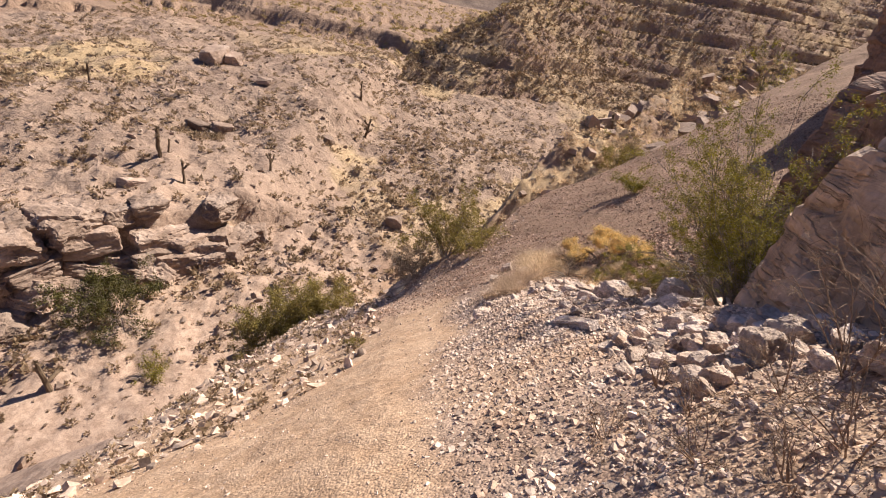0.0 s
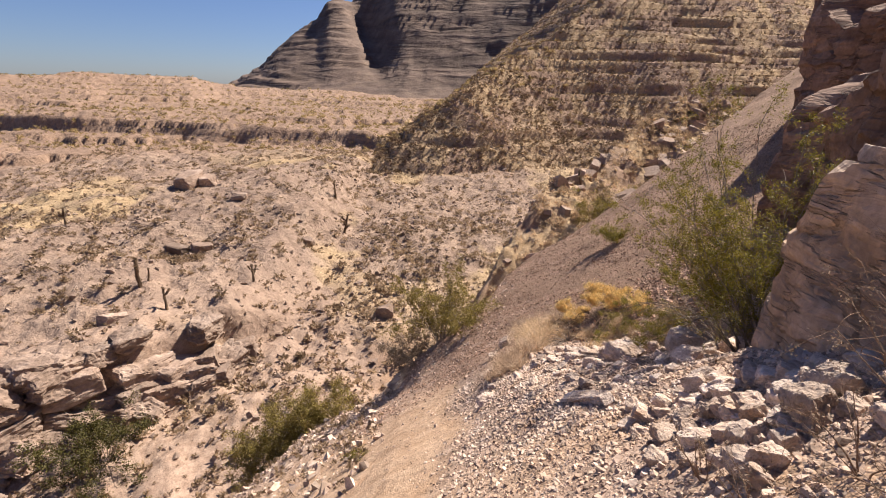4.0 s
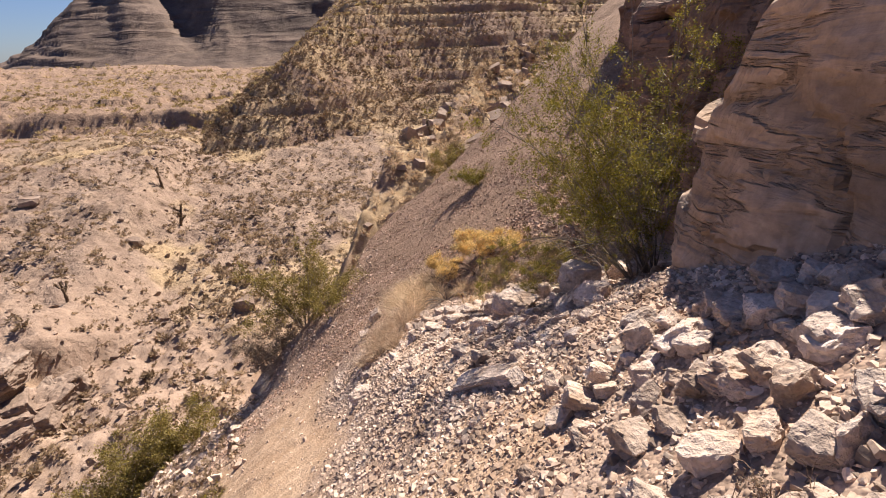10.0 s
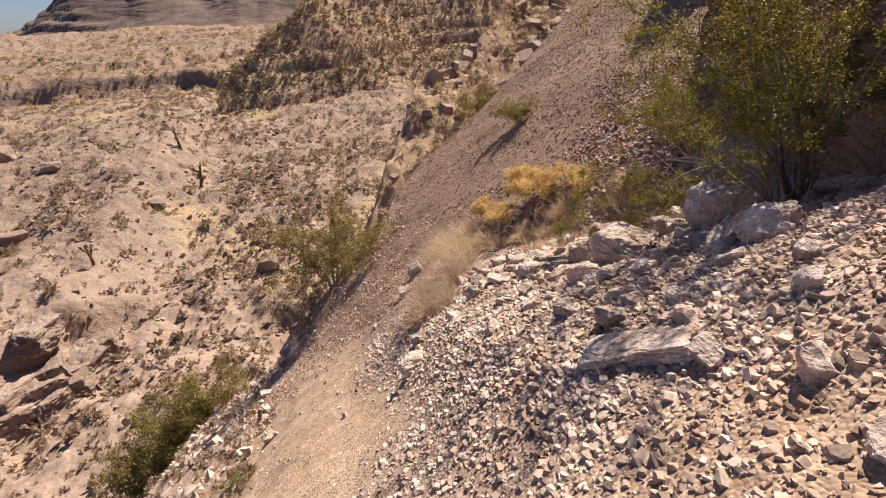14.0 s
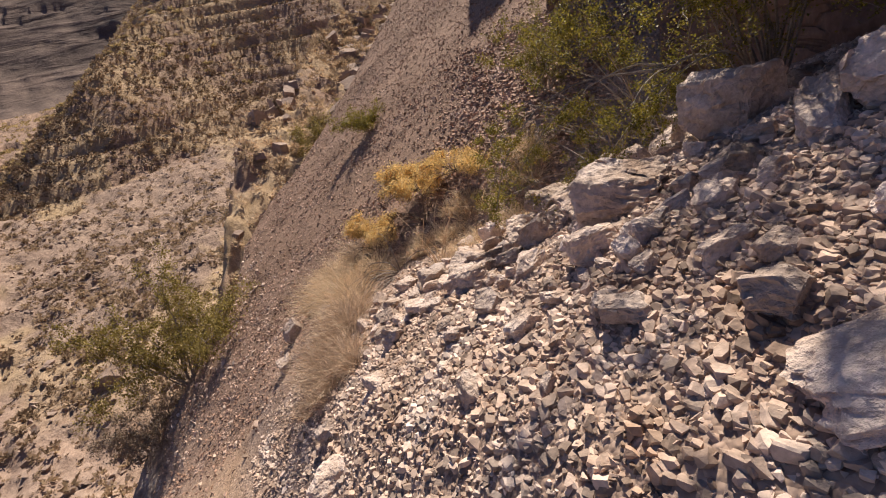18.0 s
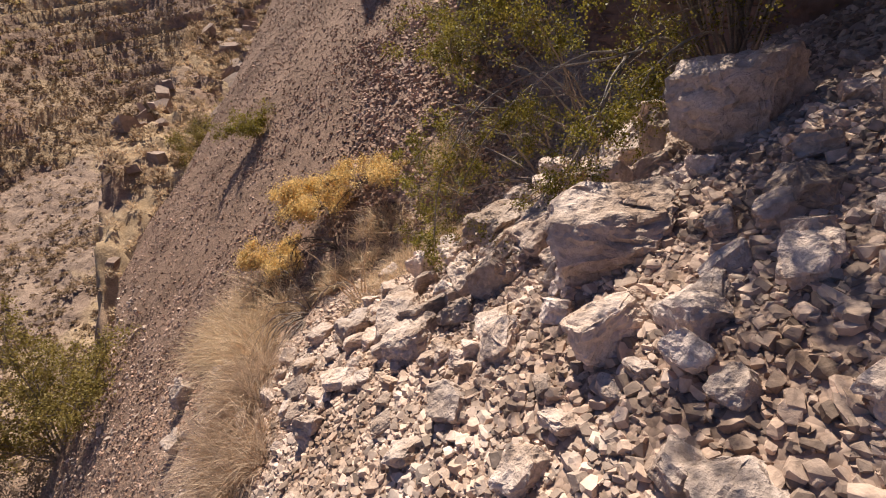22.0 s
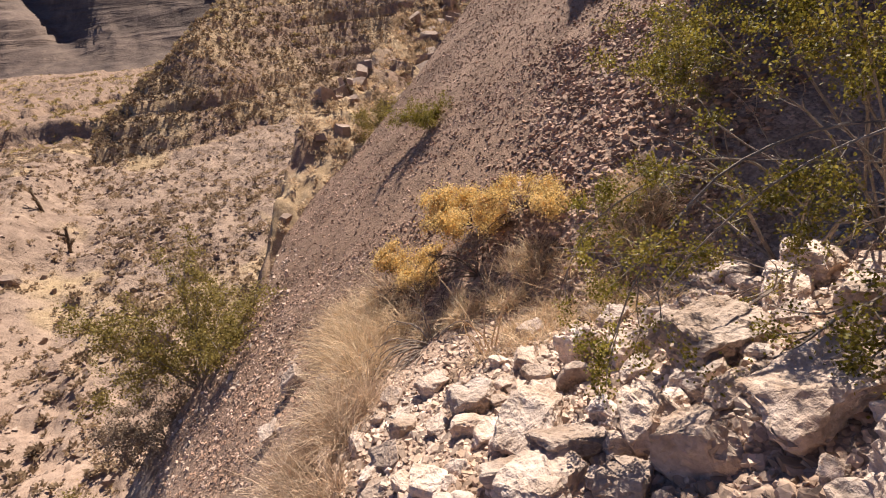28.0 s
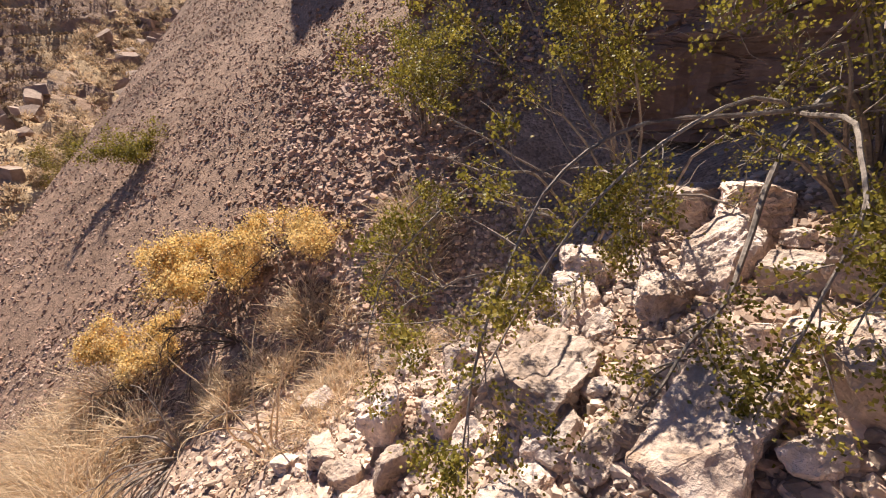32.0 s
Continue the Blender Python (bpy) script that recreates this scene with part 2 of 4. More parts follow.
def ground_material():
    """Dirt, scree, dry grass and pale wash, mixed by the sheet's own cover values; pebbles and relief at two scales."""
    m = bpy.data.materials.new("desert_ground")
    m.use_nodes = True
    n, l = m.node_tree.nodes, m.node_tree.links
    bsdf, geo = n["Principled BSDF"], n.new("ShaderNodeNewGeometry")

    def noise_tex(scale, detail=5.0):
        t = n.new("ShaderNodeTexNoise")
        t.inputs["Scale"].default_value, t.inputs["Detail"].default_value, t.inputs["Roughness"].default_value = scale, detail, 0.65
        l.new(geo.outputs["Position"], t.inputs["Vector"])
        return t.outputs["Fac"]

    def two(fac, a, b, lo=0.4, hi=0.6):
        r = n.new("ShaderNodeValToRGB")
        r.color_ramp.elements[0].position, r.color_ramp.elements[1].position = lo, hi
        r.color_ramp.elements[0].color, r.color_ramp.elements[1].color = (*tinted(a), 1), (*tinted(b), 1)
        l.new(fac, r.inputs[0])
        return r.outputs[0]

    def mixed(fac, a, b):
        x = n.new("ShaderNodeMix")
        x.data_type = "RGBA"
        l.new(fac, x.inputs[0]), l.new(a, x.inputs[6]), l.new(b, x.inputs[7])
        return x.outputs[2]

    cover = n.new("ShaderNodeAttribute")
    cover.attribute_name = "cover"
    part_of = n.new("ShaderNodeSeparateColor")
    l.new(cover.outputs["Color"], part_of.inputs[0])
    mid, fine, broad = noise_tex(2.2), noise_tex(30, 3), noise_tex(0.09, 6)
    stony = two(mid, (0.33, 0.245, 0.185), (0.46, 0.36, 0.28))
    dirt = two(mid, (0.47, 0.335, 0.215), (0.56, 0.42, 0.285))
    scree = two(noise_tex(0.9, 8), (0.23, 0.155, 0.105), (0.37, 0.26, 0.185), 0.36, 0.64)
    grass = two(mid, (0.47, 0.36, 0.19), (0.58, 0.46, 0.27))
    patch = two(noise_tex(0.7, 6), (0.21, 0.155, 0.122), (0.46, 0.365, 0.285), 0.38, 0.62)
    far = mixed(broad, patch, two(noise_tex(0.25, 8), (0.27, 0.2, 0.155), (0.43, 0.335, 0.25), 0.38, 0.62))
    base = mixed(cover.outputs["Alpha"], stony, far)
    base = mixed(part_of.outputs[0], base, dirt)
    base = mixed(part_of.outputs[1], base, scree)
    base = mixed(part_of.outputs[2], base, grass)
    vor = n.new("ShaderNodeTexVoronoi")
    vor.inputs["Scale"].default_value = 42
    l.new(geo.outputs["Position"], vor.inputs["Vector"])
    sep = n.new("ShaderNodeSeparateColor")
    l.new(vor.outputs["Color"], sep.inputs[0])
    tone = n.new("ShaderNodeMapRange")
    l.new(sep.outputs[0], tone.inputs[0])
    tone.inputs[3].default_value, tone.inputs[4].default_value = 0.68, 1.3
    tone2 = n.new("ShaderNodeMapRange")
    l.new(fine, tone2.inputs[0])
    tone2.inputs[1].default_value, tone2.inputs[2].default_value = 0.3, 0.7
    tone2.inputs[3].default_value, tone2.inputs[4].default_value = 0.8, 1.2
    mul = n.new("ShaderNodeMath")
    mul.operation = "MULTIPLY"
    l.new(tone.outputs[0], mul.inputs[0]), l.new(tone2.outputs[0], mul.inputs[1])
    scale = n.new("ShaderNodeVectorMath")
    scale.operation = "SCALE"
    l.new(base, scale.inputs[0]), l.new(mul.outputs[0], scale.inputs["Scale"])
    l.new(scale.outputs[0], bsdf.inputs["Base Color"])
    bsdf.inputs["Roughness"].default_value, bsdf.inputs["Specular IOR Level"].default_value = 0.95, 0.15
    b1, b2 = n.new("ShaderNodeBump"), n.new("ShaderNodeBump")
    b1.inputs["Strength"].default_value, b1.inputs["Distance"].default_value = 0.7, 0.012
    l.new(vor.outputs["Distance"], b1.inputs["Height"])
    b1.invert = True
    b2.inputs["Strength"].default_value, b2.inputs["Distance"].default_value = 0.8, 0.08
    l.new(mid, b2.inputs["Height"]), l.new(b1.outputs[0], b2.inputs["Normal"])
    b3 = n.new("ShaderNodeBump")
    b3.inputs["Strength"].default_value, b3.inputs["Distance"].default_value = 0.9, 0.8
    coarse = n.new("ShaderNodeMath")
    coarse.operation = "MULTIPLY"
    l.new(noise_tex(0.55, 9), coarse.inputs[0]), l.new(cover.outputs["Alpha"], coarse.inputs[1])
    l.new(coarse.outputs[0], b3.inputs["Height"]), l.new(b2.outputs[0], b3.inputs["Normal"])
    l.new(b3.outputs[0], bsdf.inputs["Normal"])
    return m


def cliff_material(name, colours, size=1.0, fine_size=1.0, crack=0.8):
    """Bedded rock: stains that run along the beds, dark seams and pale worn patches, with cracks as relief."""
    m = material(name, colours, 0.9 * fine_size, 0.92, 0.6, fine=14, spread=0.5, relief=0.02 / size)
    n, l = m.node_tree.nodes, m.node_tree.links
    bsdf, geo = n["Principled BSDF"], n.new("ShaderNodeNewGeometry")
    base = bsdf.inputs["Base Color"].links[0].from_socket
    under = bsdf.inputs["Normal"].links[0].from_socket
    flat = n.new("ShaderNodeVectorMath")
    flat.operation = "MULTIPLY"
    flat.inputs[1].default_value = (0.7 * size, 0.7 * size, 4.5 * size)
    l.new(geo.outputs["Position"], flat.inputs[0])
    seam = n.new("ShaderNodeTexNoise")
    seam.inputs["Scale"].default_value, seam.inputs["Detail"].default_value, seam.inputs["Distortion"].default_value = 1.1, 7, 0.6
    l.new(flat.outputs[0], seam.inputs["Vector"])
    vor = n.new("ShaderNodeTexVoronoi")
    vor.feature = "DISTANCE_TO_EDGE"
    vor.inputs["Scale"].default_value = 1.3 * size
    bent = n.new("ShaderNodeVectorMath")
    bent.operation = "ADD"
    l.new(geo.outputs["Position"], bent.inputs[0]), l.new(seam.outputs["Color"], bent.inputs[1])
    l.new(bent.outputs[0], vor.inputs["Vector"])
    tone = n.new("ShaderNodeMapRange")
    l.new(seam.outputs["Fac"], tone.inputs[0])
    tone.inputs[1].default_value, tone.inputs[2].default_value, tone.inputs[3].default_value, tone.inputs[4].default_value = 0.32, 0.64, 0.72, 1.16
    scale = n.new("ShaderNodeVectorMath")
    scale.operation = "SCALE"
    l.new(base, scale.inputs[0]), l.new(tone.outputs[0], scale.inputs["Scale"])
    l.new(scale.outputs[0], bsdf.inputs["Base Color"])
    edge = n.new("ShaderNodeMapRange")
    l.new(vor.outputs["Distance"], edge.inputs[0])
    edge.inputs[2].default_value = 0.06
    b1, b2 = n.new("ShaderNodeBump"), n.new("ShaderNodeBump")
    b1.inputs["Strength"].default_value, b1.inputs["Distance"].default_value = crack, 0.04 / size
    b2.inputs["Strength"].default_value, b2.inputs["Distance"].default_value = 0.9, 0.12 / size
    l.new(edge.outputs[0], b1.inputs["Height"]), l.new(under, b1.inputs["Normal"])
    l.new(seam.outputs["Fac"], b2.inputs["Height"]), l.new(b1.outputs[0], b2.inputs["Normal"])
    l.new(b2.outputs[0], bsdf.inputs["Normal"])
    return m


M_GROUND = ground_material()
M_MOUNTAIN = cliff_material("mountain_rock", [(0.1, 0.075, 0.066), (0.17, 0.128, 0.105), (0.26, 0.2, 0.155)], 0.02, 0.05, 0.0)
M_STONE = material("pale_limestone", [(0.37, 0.28, 0.205), (0.58, 0.485, 0.4), (0.74, 0.65, 0.57)], 3.2, 0.92, 0.9, fine=11, vary=0.28, relief=0.022)
M_RUBBLE = material("broken_stone", [(0.36, 0.262, 0.185), (0.53, 0.425, 0.335), (0.66, 0.57, 0.48)], 2.4, 0.92, 0.5, fine=12, island=0.5, relief=0.014)
M_SCREE = material("brown_scree", [(0.26, 0.165, 0.112), (0.38, 0.262, 0.19), (0.5, 0.385, 0.31)], 2.4, 0.92, 0.4, fine=12, island=0.5, relief=0.01)
M_ROCKY = material("weathered_rock", [(0.22, 0.165, 0.125), (0.34, 0.265, 0.21), (0.46, 0.38, 0.31)], 0.6, 0.92, 0.7, fine=10, vary=0.2, island=0.2, relief=0.08)
M_CLIFF = cliff_material("tan_cliff", [(0.33, 0.235, 0.16), (0.48, 0.37, 0.275), (0.58, 0.49, 0.4)])
M_CLIFF_RED = cliff_material("reddish_cliff", [(0.15, 0.092, 0.068), (0.27, 0.178, 0.13), (0.38, 0.275, 0.21)])
M_LEAF = material("olive_leaves", [(0.15, 0.14, 0.022), (0.25, 0.225, 0.038), (0.36, 0.3, 0.065)], 6, 0.55, 0.1, island=0.45, through_light=0.4)
M_LEAF_DRY = material("yellow_leaves", [(0.7, 0.51, 0.17), (0.84, 0.655, 0.28), (0.93, 0.77, 0.42)], 6, 0.8, 0.1, island=0.3, through_light=0.35)
M_TWIG = material("grey_twigs", [(0.2, 0.17, 0.14), (0.36, 0.32, 0.27)], 9, 0.85, 0.3, vary=0.1)
M_TWIG_BROWN = material("brown_twigs", [(0.2, 0.135, 0.09), (0.36, 0.26, 0.18)], 9, 0.9, 0.3)
# darker than the other twigs, to deepen the hollow under the yellow shrubs
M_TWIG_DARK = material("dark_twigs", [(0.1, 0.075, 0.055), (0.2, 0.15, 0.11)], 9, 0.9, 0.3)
M_STRAW = material("straw", [(0.62, 0.49, 0.3), (0.74, 0.61, 0.42), (0.8, 0.69, 0.5)], 5, 0.85, 0.1, island=0.25, through_light=0.3)
M_STRAW_GREY = material("grey_brush", [(0.24, 0.19, 0.14), (0.36, 0.29, 0.21)], 5, 0.9, 0.1, island=0.3, through_light=0.2)
M_LEAF_PALE = material("pale_olive_leaves", [(0.2, 0.17, 0.04), (0.3, 0.25, 0.07), (0.4, 0.33, 0.12)], 6, 0.6, 0.1, island=0.4, through_light=0.4)
M_LEAF_DARK = material("dark_olive_leaves", [(0.06, 0.06, 0.018), (0.1, 0.095, 0.025), (0.15, 0.135, 0.04)], 6, 0.6, 0.1, island=0.4, through_light=0.3)
M_BRUSH = material("pink_brush", [(0.48, 0.37, 0.26), (0.62, 0.5, 0.36), (0.7, 0.58, 0.43)], 5, 0.9, 0.1, island=0.3, through_light=0.3)
M_SHRUB = material("scrub", [(0.23, 0.175, 0.115), (0.35, 0.27, 0.175), (0.47, 0.375, 0.245)], 0.15, 0.9, 0.1, fine=20, island=0.35, through_light=0.45)
M_SHRUB_FAR = material("hill_scrub", [(0.24, 0.185, 0.09), (0.42, 0.34, 0.16), (0.56, 0.46, 0.25)], 0.05, 0.9, 0.1, fine=20, island=0.4, through_light=0.5)
M_SHRUB_HILL = material("dark_hill_scrub", [(0.15, 0.105, 0.07), (0.26, 0.19, 0.115), (0.44, 0.335, 0.2)], 0.05, 0.9, 0.1, fine=20, island=0.5, through_light=0.15)
M_YUCCA = material("yucca_trunk", [(0.1, 0.075, 0.05), (0.2, 0.15, 0.1)], 3, 0.9, 0.4)


# ---- tools ----
def link(name, verts, faces, mat, parent=None, label="", smooth=False):
    me = bpy.data.meshes.new(name)
    verts = np.asarray(verts, np.float32)
    if isinstance(faces, np.ndarray):
        k = faces.shape[1]
        me.vertices.add(len(verts))
        me.vertices.foreach_set("co", verts.ravel())
        me.loops.add(faces.size)
        me.loops.foreach_set("vertex_index", faces.astype(np.int32).ravel())
        me.polygons.add(len(faces))
        me.polygons.foreach_set("loop_start", np.arange(0, faces.size, k, dtype=np.int32))
        me.update(calc_edges=True)
    else:
        me.from_pydata([tuple(v) for v in verts.tolist()], [], faces)
    me.shade_flat()
    if smooth:
        me.polygons.foreach_set("use_smooth", [True] * len(me.polygons))
    me.materials.append(mat)
    ob = new(name, me)
    if parent:
        ob.parent = parent
        ob.matrix_parent_inverse = Matrix.Translation(parent.location).inverted()
    if label:
        ob["label"] = label
    return ob


def thing(name, at, label, category, group=""):
    e = new(name)
    e.location, e.empty_display_size = at, 0.2
    return tagged(e, label, category, group)


def ground_z(x, y):
    return float((near_height if -2 < x < 13 and -3 < y < 17 else height)(np.array([x]), np.array([y]))[0])

# ---- the ground: one sheet, fine near the walk and coarser outwards ----
def build_ground():
    rings = [0.0]
    r, d = 0.12, 0.05
    while r < 3200:
        rings.append(r)
        d = max(0.045, r * 0.0095) if r < 20 else max(0.19, r * 0.0115) if r < 88 else 0.7 if r < 210 else r * 0.009 if r < 420 else 8.0 if r < 620 else 3.6 if r < 960 else r * 0.04
        r += d
    rings = np.array(rings[1:])
    angles = np.radians(np.concatenate([np.arange(-60, 78, 0.23), np.arange(78, 300, 2.0)]))
    R, A = np.meshgrid(rings, angles, indexing="ij")
    X, Y = EX + R * np.sin(A), EY + R * np.cos(A)
    Z = height(X, Y)
    nr, na = R.shape
    verts = np.concatenate([[[EX, EY, ground_z(EX, EY)]], np.stack([X, Y, Z], -1).reshape(-1, 3)])
    i, j = np.meshgrid(np.arange(nr - 1), np.arange(na), indexing="ij")
    k = (j + 1) % na
    quads = np.stack([1 + i * na + j, 1 + (i + 1) * na + j, 1 + (i + 1) * na + k, 1 + i * na + k], -1).reshape(-1, 4)
    tris = np.concatenate([quads[:, [0, 1, 2]], quads[:, [0, 2, 3]]])
    j = np.arange(na)
    tris = np.concatenate([tris[:, ::-1], np.stack([0 * j, 1 + (j + 1) % na, 1 + j], -1)])
    ob = link("ground", verts, tris, M_GROUND, smooth=True)
    ob.data.materials.append(M_MOUNTAIN)
    out = np.hypot(verts[tris[:, 0], 0], verts[tris[:, 0], 1]) > 430
    ob.data.polygons.foreach_set("material_index", out.astype(np.int32))
    x, y = verts[:, 0], verts[:, 1]
    far = step(24, 60, np.hypot(x, y))
    near = (y < 14) & (x < 3)
    g = x - 0.12 * (y - 4) + 0.35 * fbm(x, y, 1.1, 3, 71)
    dirt = step(-6.0, -3.5, g) * (1 - step(0.75, 1.5, g)) * (1 - step(11, 15, y)) * 0.9
    dirt = np.maximum(dirt, 0.55 * step(0.0, 0.5, fbm(x, y, 1.3, 3, 77)) * (y < 8) * (x < 3.2))
    scree = step(10.0, 12.5, y + 0.25 * (x - 4)) * step(0.5, 3.5, x + 0.2 * (y - 11)) * (1 - step(32, 44, np.hypot(x, y))) * 0.9
    scree = np.maximum(scree, 0.45 * step(126, 132, np.hypot(x, y)))
    slope = (hill(x, y) > valley(x, y) - 0.5) * (np.hypot(x, y) > 80)
    scree = np.maximum(scree, 0.6 * slope)
    grass = step(0.1, 0.45, fbm(x, y, 14, 4, 81)) * far * (1 - step(90, 140, np.hypot(x, y)))
    grass = np.maximum(grass, 0.9 * (bank(x, y) > slope_talus(x, y) - 0.3) * (y > 20) * (y < 60) * (x > 3) * step(-0.5, 0.2, fbm(x, y, 3, 3, 83)))
    scree = scree * (1 - grass)
    grass = np.maximum(grass, 0.8 * slope * step(-0.25, 0.35, fbm(x, y, 4, 3, 85)))
    col = np.stack([dirt, scree, 0.7 * grass, far], -1)
    at = ob.data.color_attributes.new("cover", "FLOAT_COLOR", "POINT")
    at.data.foreach_set("color", col.astype(np.float32).ravel())
    return tagged(ob, "steep stony desert ground of dirt, gravel and dry wash", "ground", kind="structure")


ground = build_ground()


# ---- rock shapes ----
def hull(rng, n=14, flat=0.75, box=0.75):
    """An angular stone about 1 across: verts and triangles."""
    bm = bmesh.new()
    for _ in range(n):
        v = Vector([rng.gauss(0, 1) for _ in range(3)]).normalized()
        m = max(abs(c) for c in v)
        v = v * (1 - box) + v / m * box * 0.8
        bm.verts.new((v.x * 0.5 * rng.uniform(0.75, 1.1), v.y * 0.5 * rng.uniform(0.65, 1.0), v.z * 0.5 * flat))
    bmesh.ops.convex_hull(bm, input=bm.verts)
    bmesh.ops.delete(bm, geom=[v for v in bm.verts if not v.link_faces], context="VERTS")
    bm.verts.ensure_lookup_table()
    bm.verts.index_update()
    v = np.array([x.co[:] for x in bm.verts])
    f = np.array([[x.index for x in p.verts] for p in bm.faces])
    bm.free()
    return v, f


def cut_block(rng, cuts, shape=(1.0, 0.8, 0.62)):
    """A block broken by random planes, about 1 long, as a bmesh."""
    bm = bmesh.new()
    bmesh.ops.create_cube(bm, size=1.0)
    for v in bm.verts:
        v.co = Vector((v.co.x * shape[0] * rng.uniform(0.9, 1.1), v.co.y * shape[1] * rng.uniform(0.9, 1.1), v.co.z * shape[2] * rng.uniform(0.85, 1.1)))
    for _ in range(cuts):
        n = Vector([rng.gauss(0, 1) for _ in range(3)]).normalized()
        reach = max(v.co.dot(n) for v in bm.verts)
        bmesh.ops.bisect_plane(bm, geom=bm.verts[:] + bm.edges[:] + bm.faces[:], plane_co=n * reach * rng.uniform(0.62, 0.93), plane_no=n, clear_outer=True)
        bmesh.ops.holes_fill(bm, edges=[e for e in bm.edges if e.is_boundary])
    return bm


def block_shape(seed, cuts):
    rng = random.Random(seed)
    bm = cut_block(rng, cuts, (1.0, rng.uniform(0.65, 0.95), rng.uniform(0.4, 0.75)))
    bmesh.ops.triangulate(bm, faces=bm.faces)
    bm.verts.index_update()
    v, f = np.array([x.co[:] for x in bm.verts]), np.array([[x.index for x in p.verts] for p in bm.faces])
    bm.free()
    return v, f


HULLS = [block_shape(100 + k, 4 + k % 4) for k in range(24)]
LUMPS = [block_shape(260 + k, 9 + k % 5) for k in range(28)]
CHIPS = [hull(random.Random(160 + k), 8, random.Random(k * 7).uniform(0.5, 0.9)) for k in range(20)]


def scatter(name, spots, mat, seed, label, category="rubble", shapes=None, smooth=False, sink=0.25):
    """Many loose pieces in one mesh. spots: rows of x, y, size."""
    rng = np.random.RandomState(seed)
    shapes = shapes or HULLS
    spots = np.asarray(spots)
    spots = np.column_stack([spots, height(spots[:, 0], spots[:, 1])])
    kind = rng.randint(0, len(shapes), len(spots))
    vs, fs, count = [], [], 0
    for k, (v, f) in enumerate(shapes):
        p = spots[kind == k]
        n = len(p)
        if not n:
            continue
        ax, ay, az = rng.uniform(-0.5, 0.5, n), rng.uniform(-0.5, 0.5, n), rng.uniform(0, 6.28, n)
        w = v[None] * (p[:, 2, None, None] * np.stack([rng.uniform(0.85, 1.3, n), np.ones(n), np.ones(n)], -1)[:, None])
        for i, j, t in ((1, 2, ax), (2, 0, ay), (0, 1, az)):
            c, d = np.cos(t)[:, None], np.sin(t)[:, None]
            a, b = w[..., i].copy(), w[..., j].copy()
            w[..., i], w[..., j] = a * c - b * d, a * d + b * c
        w = w + np.stack([p[:, 0], p[:, 1], p[:, 3] + p[:, 2] * (0.3 - sink)], -1)[:, None]
        vs.append(w.reshape(-1, 3))
        fs.append((f[None] + (count + np.arange(n) * len(v))[:, None, None]).reshape(-1, 3))
        count += n * len(v)
    ob = link(name, np.concatenate(vs), np.concatenate(fs), mat, smooth=smooth)
    return tagged(ob, label, category, kind="stuff")


def ground_tilt(x, y, share=0.8):
    """A turn that lays a thing on the slope of the ground."""
    e = 0.25
    n = Vector((ground_z(x - e, y) - ground_z(x + e, y), ground_z(x, y - e) - ground_z(x, y + e), 2 * e)).normalized()
    return Matrix.Identity(4).lerp(Vector((0, 0, 1)).rotation_difference(n).to_matrix().to_4x4(), share)


def rock(name, at, size, seed, label, mat=None, turn=(0, 0, 0), category="rock", group="", rough=0.05, n=8, shape=(1.0, 1.0, 1.0), lie=0.0, fine=0.1):
    """A large broken rock: a block cut by planes, its edges worn and its faces roughened."""
    rng = random.Random(seed)
    bm = cut_block(rng, n, shape)
    bmesh.ops.dissolve_limit(bm, angle_limit=0.12, verts=bm.verts, edges=bm.edges)
    bmesh.ops.bevel(bm, geom=list(bm.edges), offset=0.022, segments=1, affect="EDGES", profile=0.6)
    bmesh.ops.triangulate(bm, faces=bm.faces)
    for _ in range(4):
        long = [e for e in bm.edges if e.calc_length() > fine]
        if not long:
            break
        bmesh.ops.subdivide_edges(bm, edges=long, cuts=1)
        bmesh.ops.triangulate(bm, faces=[p for p in bm.faces if len(p.verts) > 3])
    bm.normal_update()
    off = Vector((seed * 3.7, seed * 1.3, 0))
    for p in bm.verts:
        k = noise.fractal(p.co * 2.2 + off, 0.9, 2.1, 5) * rough
        w = p.co.z * 6 + noise.noise(p.co * 2 + off) * 1.2 + seed
        k += noise.fractal(p.co * 9 + off, 0.7, 2.0, 3) * rough * 0.35
        k -= rough * 0.45 * max(0, 1 - abs(w - math.floor(w) - 0.5) * 7) * (noise.noise(p.co * 1.3 - off) > -0.1)
        p.co += p.normal * k
        p.co = Vector(size) * p.co
    me = bpy.data.meshes.new(name)
    bm.to_mesh(me)
    bm.free()
    me.materials.append(mat or M_STONE)
    ob = new(name, me)
    ob.matrix_basis = Matrix.Translation(at) @ (ground_tilt(at[0], at[1], lie) if lie else Matrix()) @ pose(0, 0, 0, *turn)
    return tagged(ob, label, category, group)


